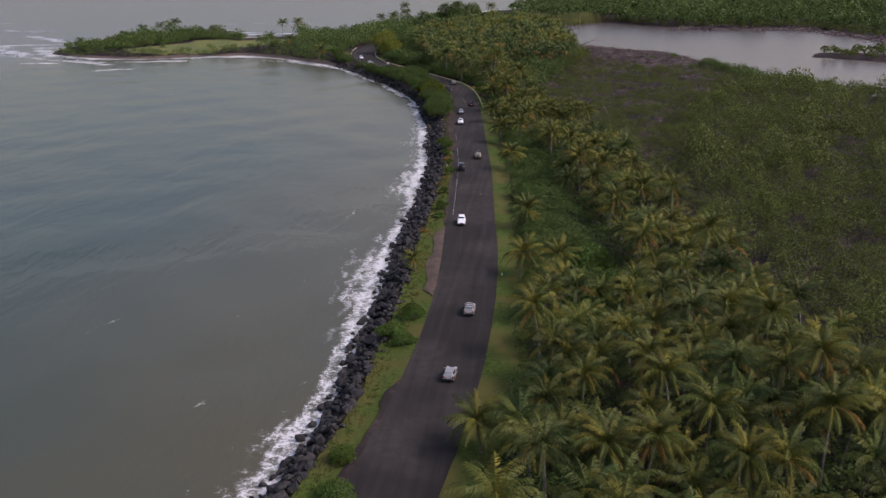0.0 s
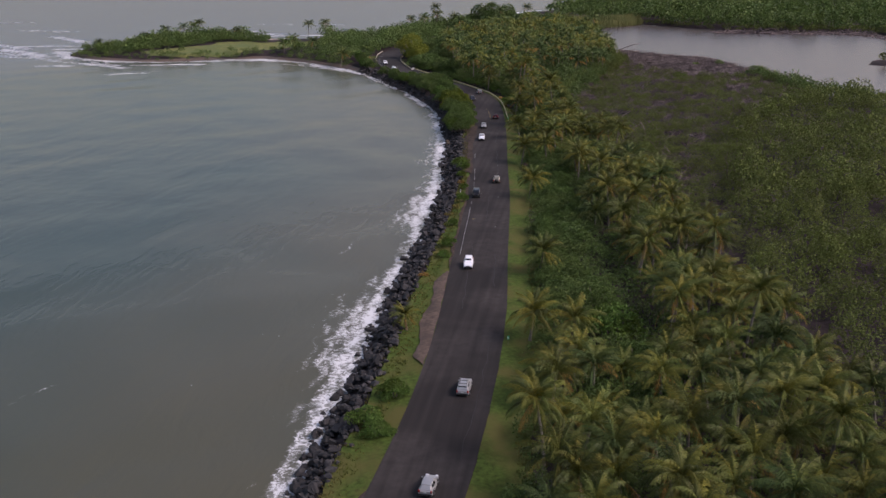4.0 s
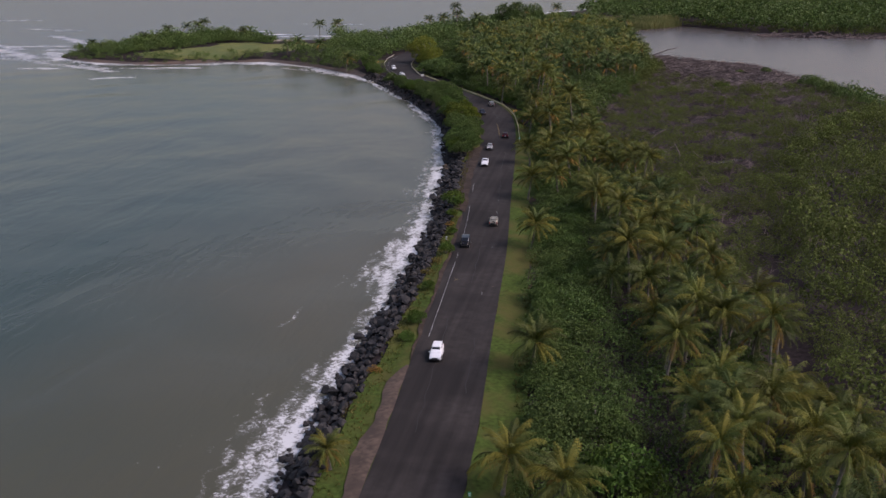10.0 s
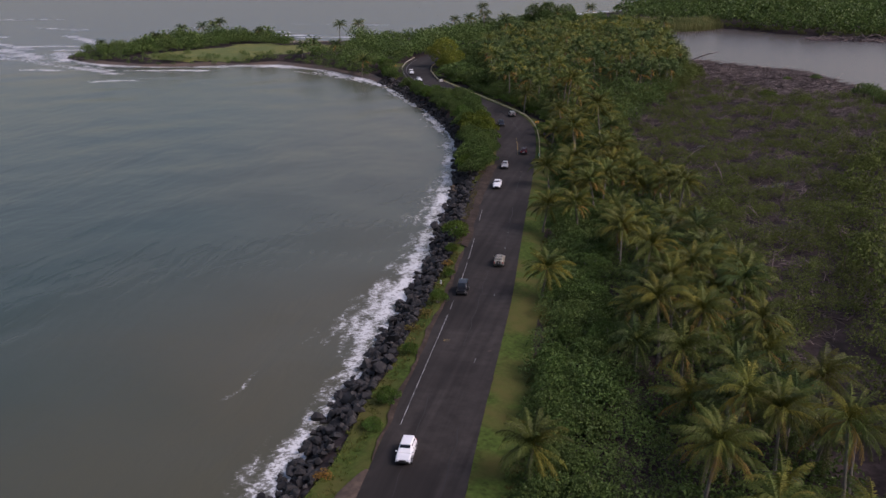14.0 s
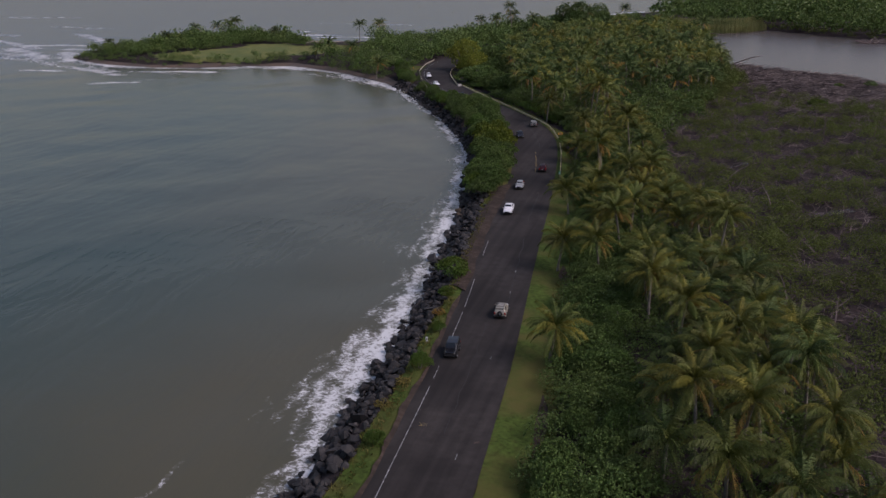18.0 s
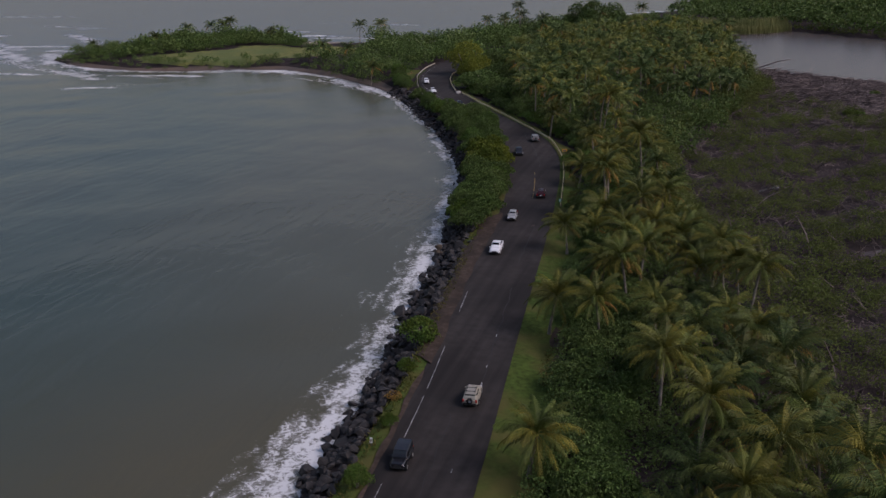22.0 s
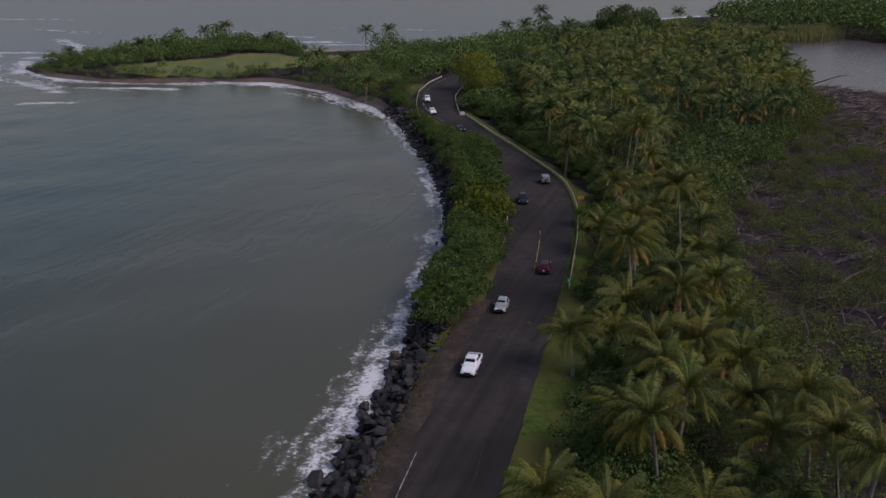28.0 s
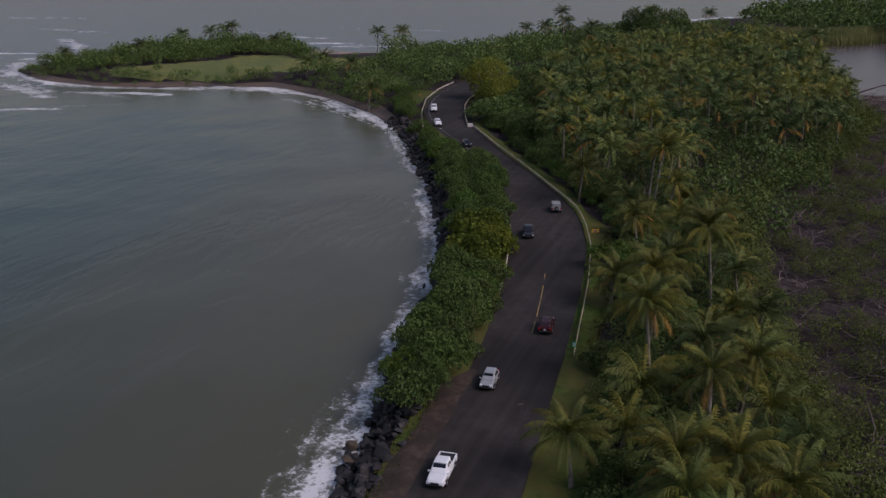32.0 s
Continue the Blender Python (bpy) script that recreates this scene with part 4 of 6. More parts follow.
strip("verge_right", fine_r[pick_r], fa[pick_r], 0.1 + 0.14 * wobble(fine_r[pick_r, 0], fine_r[pick_r, 1], 2.2) + 0.05 * wobble(fine_r[pick_r, 0], fine_r[pick_r, 1], 0.7), wr[pick_r], grass_mat, "mown green grass verge beside the road", "grass")


def dirt(y0, y1, inner, outer, label, mat, z=0.12):
    k = (fine_l[:, 1] > y0) & (fine_l[:, 1] < y1)
    b = fine_l[k]
    t = np.clip(np.minimum(b[:, 1] - y0, y1 - b[:, 1]) / 4, 0.05, 1)
    rough_edge = 0.5 * wobble(b[:, 0], b[:, 1], 3.1) + 0.16 * wobble(b[:, 0], b[:, 1], 0.8)
    strip("dirt_shoulder", b, -fa[k], inner + 0.2 * wobble(b[:, 0], b[:, 1], 1.9, 2), inner + 0.1 + (outer - inner + rough_edge) * t, mat, label, "bare ground", z)


dirt(136.1, 174.1, 0.3, 2.5, "bare reddish dirt worn into the verge", dirt_mat, 0.095)
dirt(244.8, 307.8, -0.4, 2.5, "bare brown dirt shoulder beside the asphalt", dirt_dark, 0.14)
dirt(74.2, 105.3, 0.2, 1.2, "crumbled dark gravel along the asphalt edge", mud, 0.095)
dirt(175.5, 243.5, 0.2, 0.8, "narrow brown dirt edge beside the asphalt", dirt_dark, 0.095)
for y0, y1, a, b in ((199.9, 214.5, 3.4, 6.0), (244.8, 258.2, 3.0, 6.5), (155.7, 167.0, 4.5, 8)):
    k = (fine_r[:, 1] > y0) & (fine_r[:, 1] < y1)
    t = np.sin(np.linspace(0.05, math.pi - 0.05, k.sum()))
    strip("bare_patch", fine_r[k], fa[k], (a + b) / 2 - (b - a) / 2 * t, (a + b) / 2 + (b - a) / 2 * t, dirt_dark, "bare brown earth in the grass verge", "bare ground", 0.1)

bay = smooth([p for p in SHORE if p[1] > 425], 2.5, 4)
tangent = np.gradient(bay, axis=0)
tangent /= np.linalg.norm(tangent, axis=1)[:, None]
inland = np.stack([tangent[:, 1], -tangent[:, 0]], 1)
strip("beach", bay, inland, np.full(len(bay), -0.2), 3.8 + 1.5 * wobble(bay[:, 0], bay[:, 1], 7), sand_mat, "dark wet sand beach round the bay", "beach", 0.09, 7)
far_back = smooth([p for p in BACK if p[1] > 600 and p[1] < 1250], 4, 3)
ft = np.gradient(far_back, axis=0)
ft /= np.linalg.norm(ft, axis=1)[:, None]
strip("far_beach", far_back, np.stack([ft[:, 1], -ft[:, 0]], 1), np.full(len(far_back), 0.0), np.full(len(far_back), 13.0), material("pale beach sand", (0.25, 0.2, 0.15), 0.9, 0.2, 0.5, 0.02, 6), "pale sand beach on the open coast", "beach", 0.12)
MEADOW = [(-238, 500), (-225, 521), (-218, 538), (-214, 554), (-198, 562), (-184, 552), (-172, 560), (-158, 558), (-148, 542), (-160, 526), (-173, 514), (-182, 503), (-197, 493), (-213, 489), (-228, 486)]
fx, fy = np.arange(-300, -110, 3.0), np.arange(430, 640, 3.0)
fp = np.stack(np.meshgrid(fx, fy), -1).reshape(-1, 2)
keep = inside(fp + np.stack([2 * wobble(fp[:, 0], fp[:, 1], 5), 2 * wobble(fp[:, 1], fp[:, 0], 5)], 1), MEADOW)[grid_faces(len(fy), len(fx))].all(1)
tagged(new("meadow", mesh_from("meadow", np.column_stack([fp, height(fp) + 0.12]), grid_faces(len(fy), len(fx))[keep], field_mat, True)), "yellow-green dry meadow on the headland", "grass", kind="structure")

# road markings
def marking(offset, y0, y1, width, mat, label, line=None, way=None):
    line = fine_l if line is None else line
    k = (line[:, 1] > y0) & (line[:, 1] < y1)
    v, f = ribbon(line[k] + fa[k] * offset, line[k] + fa[k] * (offset + width), ROAD_Z + 0.005, 2)
    tagged(new("road_marking", mesh_from("road_marking", v, f, mat)), label, "road marking", "painted lines on the road", "structure")


for y0, y1 in ((182.5, 214.5), (216.5, 219.8), (227.8, 237.1), (238.4, 250.2), (260.8, 268.7), (393.1, 503.0)):
    marking(1.0, y0, y1, 0.085, white_line, "worn white edge line on the asphalt")
for y0, y1 in ((317.4, 321.3), (322.3, 333.7), (335.6, 338.3)):
    marking(4.9, y0, y1, 0.13, yellow_line, "faded yellow centre line on the asphalt")
for y0 in (237.4, 241.7, 250.6, 219.8, 197.2):
    marking(7.2, y0, y0 + 1.1, 0.1, white_line, "short worn white lane dash")
words = bpy.data.curves.new("road_writing", "FONT")
words.body, words.size, words.align_x, words.extrude = "10K", 1.0, "CENTER", 0.002
writing = new("road_writing", words)
flat = bpy.data.meshes.new_from_object(writing.evaluated_get(bpy.context.evaluated_depsgraph_get()))
bpy.data.objects.remove(writing)
flat.materials.append(yellow_line)
writing = tagged(new("road_writing", flat), "faded yellow painted writing 10K on the asphalt", "road marking", "painted lines on the road", "structure")
writing.matrix_basis = pose(-22.9, 206.6, ROAD_Z + 0.008, 0, 0, 185) @ Matrix.Diagonal((0.55, 0.95, 1, 1))
for off, y0, y1 in ((6.4, 298.9, 299.6), (8.6, 199.9, 200.4)):
    marking(off, y0, y1, 0.5, dirt_mat, "pale patch on the asphalt")
marking(-0.6, 288.3, 289.1, 2.6, material("tar patch", (0.012, 0.011, 0.011), 0.8), "dark tar strip across the shoulder")

k = (shore_line[:, 1] > 301.4) & (shore_line[:, 1] < 436.3) & (shore_line[:, 0] > -104)
bank = even(shore_line[k], 160)
bt = np.gradient(bank, axis=0)
bt /= np.linalg.norm(bt, axis=1)[:, None]
strip("earth_bank", bank, np.stack([bt[:, 1], -bt[:, 0]], 1), 1.6 + 0.5 * wobble(bank[:, 0], bank[:, 1], 2), 5.0 + 0.6 * wobble(bank[:, 0], bank[:, 1], 3), material("red-brown earth bank", (0.085, 0.05, 0.036), 0.95, 0.4, 1.0, 0.1, 4, (0.05, 0.034, 0.027), 0.4), "eroded red-brown earth bank above the rocks", "bank", 0.25)

# tufts of longer grass along the rocks and the verge's far edge
g = np.random.default_rng(58)
k = np.flatnonzero((fine_l[:, 1] > 60) & (fine_l[:, 1] < 315.4))
at = g.choice(k, 2600)
left_t = fine_l[at] - fa[at] * (wl[at] * (0.5 + 0.6 * g.random(2600)))[:, None]
k = np.flatnonzero((fine_r[:, 1] > 60) & (fine_r[:, 1] < 361.8))
at = g.choice(k, 2600)
right_t = fine_r[at] + fa[at] * (wr[at] * (0.72 + 0.36 * g.random(2600)))[:, None]
spots = np.repeat(np.concatenate([left_t, right_t]), 6, 0) + g.normal(size=(31200, 2)) * 0.14
hz = np.maximum(height(spots), 0.3) + 0.04
tip = np.column_stack([spots + g.normal(size=spots.shape) * 0.16, hz + 0.18 + 0.3 * g.random(len(spots))])
wdt = g.normal(size=spots.shape) * 0.06
v = np.stack([np.column_stack([spots - wdt, hz]), np.column_stack([spots + wdt, hz]), tip], 1).reshape(-1, 3)
tuft_mat = material("long verge grass", (0.085, 0.098, 0.022), 0.9, 0.3, 0.8, 0, 1, (0.13, 0.11, 0.035), 0.2, island=0.35, translucent=0.2, spec=0.1)
tagged(new("grass_tufts", mesh_from("grass_tufts", v, np.arange(len(v)).reshape(-1, 3), tuft_mat)), "tufts of longer grass along the verges", "grass", kind="stuff")
# sealed cracks and darker wheel tracks
crack_mat = material("bitumen seal", (0.014, 0.013, 0.012), 0.7, 0.2, 2)
for off, y0, y1, w in ((7.3, 231.8, 268.7, 0.09), (6.9, 278.8, 300.1, 0.1), (8.1, 111.0, 141.6, 0.08), (3.1, 155.7, 189.2, 0.08), (5.0, 202.6, 231.8, 0.07), (6.2, 342.9, 378.3, 0.1), (7.8, 164.3, 181.2, 0.1)):
    k = (fine_l[:, 1] > y0) & (fine_l[:, 1] < y1)
    side = (off + 0.18 * wobble(fine_l[k, 0], fine_l[k, 1], 1.1, off))[:, None]
    v, f = ribbon(fine_l[k] + fa[k] * side, fine_l[k] + fa[k] * (side + w), ROAD_Z + 0.004, 2)
    tagged(new("road_crack", mesh_from("road_crack", v, f, crack_mat)), "dark sealed crack along the asphalt", "road crack", "sealed cracks in the road", "structure")

# ---- riprap ----
ROCKS = []
for i in range(9):
    g = np.random.default_rng(60 + i)
    bm = bmesh.new()
    for q in g.normal(size=(15, 3)):
        q /= np.linalg.norm(q)
        bm.verts.new(Vector(q) * (0.85 + 0.3 * g.random()))
    got = bmesh.ops.convex_hull(bm, input=bm.verts)
    bmesh.ops.delete(bm, geom=[e for e in got["geom_interior"] if isinstance(e, bmesh.types.BMVert)], context="VERTS")
    bmesh.ops.scale(bm, vec=(1.2, 0.95, 0.75), verts=bm.verts)
    me = bpy.data.meshes.new("rock")
    bm.to_mesh(me)
    bm.free()
    me.materials.append(rock_mat)
    ROCKS.append(me)
rock_arrays = []
for me in ROCKS:
    v = np.array([q.co[:] for q in me.vertices])
    f = np.array([p.vertices[:] for p in me.polygons])
    rock_arrays.append((v, f))
g = np.random.default_rng(61)
riprap = tagged(new("riprap"), "bank of dark basalt boulders along the sea", "rocks", kind="structure")
shore_fine = smooth(SHORE, 0.5, 4)
tg = np.gradient(shore_fine, axis=0)
tg /= np.linalg.norm(tg, axis=1)[:, None]
inl = np.stack([tg[:, 1], -tg[:, 0]], 1)
loose, count = [], 0
for i in range(len(shore_fine)):
    px, py = shore_fine[i]
    if py < -70 or (py > 452 and px > -265):
        continue
    many = 4.2 if py < 306 else 2.4 if py < 452 else 1.2
    for _ in range(int(many + g.random())):
        d = -1.0 + 5.4 * g.random() if py < 306 else -0.8 + 3.6 * g.random()
        size = 0.32 + 0.45 * g.random() ** 1.6 + (0.3 if g.random() < 0.08 else 0)
        if d < -0.4 and g.random() < 0.55:
            continue
        q = shore_fine[i] + inl[i] * d + g.normal(size=2) * 0.3
        z = float(0.15 + 2.75 * ss(-0.6, 5.0, np.array([d]))[0]) if py < 452 else 0.2 + 0.12 * d
        z += (g.random() - 0.4) * 0.35
        turn = g.random(3) * 6.28
        if 186 < py < 246 and count < 300:
            ob = part("rock", ROCKS[int(g.random() * 9)], riprap)
            ob.matrix_basis = Matrix.LocRotScale((q[0], q[1], z), Euler((turn[0] * 0.12, turn[1] * 0.12, turn[2])), (size, size, size))
            count += 1
        else:
            v, f = rock_arrays[int(g.random() * 9)]
            loose.append((v * size @ rot(turn[0] * 0.12, turn[1] * 0.12, turn[2]).T + np.array((q[0], q[1], z)), f))
v, f = merged(loose)
rest = tagged(part("boulders", mesh_from("boulders", v, f, rock_mat_far), riprap), "dark wet basalt boulders", kind="stuff")
# brownish boulders that stand out
brown = material("rusty brown rock", (0.085, 0.062, 0.04), 0.85, 0.3, 2, 0.05, 6, (0.055, 0.042, 0.03), 0.5)
for px, py, s in ((-27.5, 80.8, 0.75), (-26.7, 82.6, 0.6), (-30.0, 190.9, 0.8), (-29.2, 192.6, 0.6), (-41.4, 291.9, 0.7), (-40.9, 289.4, 0.6), (-28.0, 83.9, 0.5)):
    me = ROCKS[int(px * 7) % 9].copy()
    me.materials.clear()
    me.materials.append(brown)
    ob = part("rock", me, riprap, "rusty brown boulder")
    ob.matrix_basis = Matrix.LocRotScale((px, py, 1.3), Euler((0.2, 0.1, px)), (s, s, s))

# ---- shrubs as single things ----
def shrub_model(seed, tall, leaf, count, mat, twigs=3):
    g = np.random.default_rng(seed)
    lobes = [(0, 0, 0.62 * tall, 0.72, 0.72, 0.45 * tall)]
    for k in range(8):
        a = k * 0.785 + g.random()
        r = 0.35 + 0.4 * g.random()
        lobes.append((r * math.cos(a), r * math.sin(a), (0.3 + 0.35 * g.random()) * tall, 0.3 + 0.22 * g.random(), 0.3 + 0.22 * g.random(), 0.26 * tall))
    v, f = leaf_cloud(lobes, count, leaf, seed + 1)
    limbs = []
    for k in range(twigs):
        a = k * 6.28 / twigs + seed
        lv, lf = tube([(0.05 * math.cos(a), 0.05 * math.sin(a), -0.1), (0.2 * math.cos(a), 0.2 * math.sin(a), 0.35 * tall), (0.5 * math.cos(a + 0.3), 0.5 * math.sin(a + 0.3), 0.75 * tall)], (0.05, 0.035, 0.015), 5)
        limbs.append(mesh_from("stem", lv, lf, trunk_mat, True))
    return mesh_from("foliage", v, f, mat), limbs


bright_leaf = material("fresh green leaves", (0.085, 0.15, 0.03), 0.6, 0.25, 0.5, 0, 1, (0.07, 0.1, 0.014), 0.2, island=0.35, obj=0.15, translucent=0.25, spec=0.15)
lime_leaf = material("yellow-green leaves", (0.14, 0.16, 0.018), 0.6, 0.25, 0.5, 0, 1, (0.08, 0.11, 0.015), 0.2, island=0.3, translucent=0.25, spec=0.15)
SHRUBS = [shrub_model(80 + i, 1.0, 0.088, 1800, leaf_mat) for i in range(4)]
FRESH = [shrub_model(90 + i, 0.95, 0.09, 1700, bright_leaf) for i in range(3)]
LIME = [shrub_model(96, 1.0, 0.125, 1300, lime_leaf)]


def shrub(x, y, r, tall, models, seed, label, group, name="shrub"):
    g = np.random.default_rng(seed)
    z = max(0.2, float(height(np.array([(x, y)]))[0]))
    root = tagged(new(name), label, "shrub" if name == "shrub" else "tree", group)
    root.matrix_basis = pose(x, y, z - 0.1, 0, 0, g.random() * 360)
    fol, st = models[seed % len(models)]
    m = Matrix.Diagonal((r, r, tall, 1))
    part("foliage", fol, root, "", m)
    for limb in st:
        part("stem", limb, root, "", m)


bush_label = "round green bush beside the road above the rocks"
for i, (px, py, r, t) in enumerate(((-23.0, 127.1, 1.7, 2.0), (-24.5, 119.6, 2.0, 2.0), (-22.9, 117.2, 1.6, 1.6), (-26.4, 201.6, 0.9, 1.3), (-25.6, 188.1, 1.2, 1.6), (-25.3, 182.1, 1.0, 1.2), (-28.1, 230.3, 0.8, 1.2),
                                     (-31.6, 251.1, 2.3, 2.6), (-30.7, 243.6, 1.0, 1.3), (-27.1, 219.1, 1.2, 1.8), (-24.8, 85.1, 1.5, 1.6), (-23.7, 77.8, 1.6, 1.5))):
    shrub(px, py, 1.2 * r, 1.25 * t, FRESH, 700 + i, bush_label, "bushes above the rocks")
for i, (px, py) in enumerate(((-28.5, 210.0), (-28.0, 215.2), (-29.7, 236.4), (-27.3, 172.1))):
    shrub(px, py, 1.1, 0.9, [shrub_model(120 + i, 1, 0.15, 260, frond_dry)], 730 + i, "low dry brown scrub above the rocks", "bushes above the rocks")
# hedge of seaside shrubs between the road's bend and the sea
HEDGE = [(-35.9, 298.4), (-38.1, 316.3), (-41.0, 334.3), (-43.9, 347.6), (-49.8, 366.6), (-56.6, 384.7), (-70.1, 404.2), (-83.7, 422.5), (-91.4, 434.7), (-99.2, 448.2), (-109.9, 466.2), (-112.8, 477.0), (-101.1, 451.2), (-87.5, 428.6), (-75.9, 405.9), (-64.2, 382.0), (-54.5, 360.6), (-48.6, 339.1), (-44.6, 320.6), (-41.6, 306.2), (-39.7, 298.3)]
hedge = scatter(HEDGE, 2.7, 31)
g = np.random.default_rng(32)
for i, (px, py) in enumerate(hedge):
    lime = abs(px + 47) < 5 and abs(py - 345) < 9
    shrub(px, py, 2.5 + 0.9 * g.random(), 3.4 + 1.6 * g.random(), LIME if lime else FRESH if i % 5 == 0 else SHRUBS, 740 + i, "yellow-green seaside shrub beside the bend" if lime else "dense dark green seaside shrub between road and rocks", "hedge of seaside shrubs")
# larger broadleaf trees
GROWN = [shrub_model(130 + i, 1.0, 0.07, 3000, leaf_mat) for i in range(3)]
feather_leaf = material("pale yellow-green feathery leaves", (0.2, 0.22, 0.035), 0.65, 0.25, 0.5, 0, 1, (0.15, 0.18, 0.03), 0.2, island=0.3, translucent=0.3, spec=0.1)
FEATHER = [shrub_model(136, 1.0, 0.055, 4500, feather_leaf)]
TREES = [(-74.3, 448.1, 8.5, 6.0, GROWN, "wide flat-topped dark green tree beside the guardrail"), (-65.6, 438.1, 6, 5.5, GROWN, "dark green broadleaf tree beside the guardrail"), (-90.7, 476.5, 0, 0, None, ""),
         (-86.9, 477.7, 7.5, 11.5, FEATHER, "tall yellow-green tree at the bend"), (-82.0, 468.9, 5.5, 8, FEATHER, "yellow-green tree at the bend"), (-70.5, 459.2, 8, 7, GROWN, "dark green broadleaf tree beside the guardrail"), (-59.9, 428.9, 6, 6, GROWN, "dark green broadleaf tree beside the guardrail"), (-51.2, 411.5, 5, 5, GROWN, "dark green broadleaf tree beside the guardrail"), (-78.4, 489.9, 8, 8, GROWN, "dark green broadleaf tree beside the far road"), (-35.8, 382.2, 5, 5, GROWN, "dark green broadleaf tree beside the guardrail"), (-26.0, 344.7, 4, 4.5, FRESH, "bright green broadleaf tree beside the guardrail"), (-16.3, 324.5, 4, 4.5, GROWN, "dark green broadleaf tree among the palms"), (-16.1, 301.1, 4.2, 4.2, GROWN, "dark green broadleaf tree among the palms"), (67.5, 443.6, 4.5, 4.5, GROWN, "round dark green bush on the lagoon bank"), (57.6, 487.6, 2.4, 2.2, GROWN, "low green bush among the driftwood"), (46.1, 478.5, 1.8, 1.6, FRESH, "low green bush among the driftwood"), (35.0, 437.6, 3, 2.4, FRESH, "low green bush among the driftwood"),
         (4.0, 149.0, 4.5, 5.5, FRESH, "bright green broadleaf tree among the palms"), (7.2, 137.7, 4, 5, GROWN, "dark green broadleaf tree among the palms"), (0.9, 159.1, 4.2, 4.8, GROWN, "dark green broadleaf tree among the palms"),
         (9.3, 126.4, 4.4, 5, GROWN, "dark green broadleaf tree among the palms"), (-66.0, 644.2, 9, 15, GROWN, "tall dark tree on the coast"), (-75.4, 654.4, 8, 14, GROWN, "tall dark tree on the coast"), (-56.7, 645.9, 8, 14, GROWN, "tall dark tree on the coast"), (-96.1, 618.1, 7, 9, GROWN, "dark green tree on the coast"), (-84.7, 621.6, 7, 10, GROWN, "dark green tree on the coast")]
for i, (px, py, r, t, models, label) in enumerate(TREES):
    if models:
        shrub(px, py, r, t, models, 850 + i, label, "broadleaf trees", "broadleaf_tree")
rail_q = scatter([(-22.8, 311.7), (-20.1, 320.7), (-24.1, 344.1), (-29.9, 365.6), (-45.3, 392.4), (-66.5, 426.0), (-78.1, 449.2), (-91.7, 487.8), (-84.1, 497.8), (-70.5, 456.8), (-58.9, 433.6), (-39.7, 400.6), (-22.5, 370.8), (-16.5, 336.9), (-16.2, 309.7)], 3.2, 38, accept=lambda q: clear_of_road(q, 3.0) & (dist(q, rr)[0] < 11))
for i, (px, py) in enumerate(rail_q):
    shrub(px, py, 2.1 + 1.0 * g.random(), 2.0 + 1.6 * g.random(), SHRUBS if i % 4 else FRESH, 960 + i, "dense green shrub behind the guardrail", "shrubs behind the guardrail")
strip_q = scatter([(-21.0, 165.1), (-3.0, 155.8), (2.0, 199.8), (-4.3, 239.5), (-10.3, 285.9), (-23.7, 302.1), (-19.5, 256.4)], 3.4, 37, accept=lambda q: clear_of_road(q, 6.6) & (dist(q, rr)[0] < 14))
for i, (px, py) in enumerate(strip_q):
    shrub(px, py, 2.2 + 0.9 * g.random(), 2.4 + 1.3 * g.random(), SHRUBS, 870 + i, "dense dark green shrub behind the grass verge", "roadside shrubs")

# palms of the headland and the coast
coast_label = "wind-bent coconut palm standing above the coastal woods"
HEAD_PALMS = [(-268, 516, 7, 0.8), (-258, 506, 6, 0.7), (-246, 520, 7, 0.7), (-254, 543, 8, 0.75), (-242, 532, 7.5, 0.75), (-258, 575, 9, 0.8), (-250, 585, 9.5, 0.8), (-246, 592, 9.5, 0.85),
              (-240, 590, 11.5, 0.85), (-212, 575, 8.5, 0.7), (-161, 508, 7, 0.8), (-157, 514, 8, 0.85), (-146, 510, 7.5, 0.85), (-119, 466, 6.5, 0.85), (-173, 594, 9.5, 0.9), (-164, 600, 9.5, 0.9),
              (-93.8, 598, 19, 0.85), (-112, 604, 12, 0.8), (-103, 608, 12.5, 0.85), (-98, 612, 14, 0.85), (-86, 610, 13, 0.8), (-68, 648, 17, 0.9), (-84, 582, 10, 0.8), (-48, 706, 12, 1.0), (-70, 506, 9, 0.9), (-62, 498, 9.5, 0.9), (-55, 432, 9, 0.9), (-48, 422, 8, 0.9)]
for i, (px, py, pz, s) in enumerate(HEAD_PALMS):
    palm(px, py, pz - 1.3 * (px < -200), 1300 + i, False, s * 1.25, coast_label, True)

# ---- guardrails ----
pale_rail = material("dull grey guardrail steel", (0.36, 0.33, 0.27), 0.6, 0.15, 1.2, 0, 1, (0.27, 0.23, 0.17), 0.4)
galv = material("weathered guardrail steel", (0.62, 0.52, 0.3), 0.6, 0.15, 1.2, 0, 1, (0.52, 0.4, 0.2), 0.4)
post_mat = material("weathered grey wood post", (0.16, 0.14, 0.12), 0.9, 0.3, 3)
concrete = material("weathered concrete", (0.42, 0.4, 0.36), 0.9, 0.2, 0.6, 0.01, 8, (0.28, 0.26, 0.23), 0.25)
BEAM = [(0.0, -0.16), (0.07, -0.11), (0.0, -0.03), (0.0, 0.03), (0.07, 0.11), (0.0, 0.16), (-0.02, 0.16), (-0.02, -0.16)]


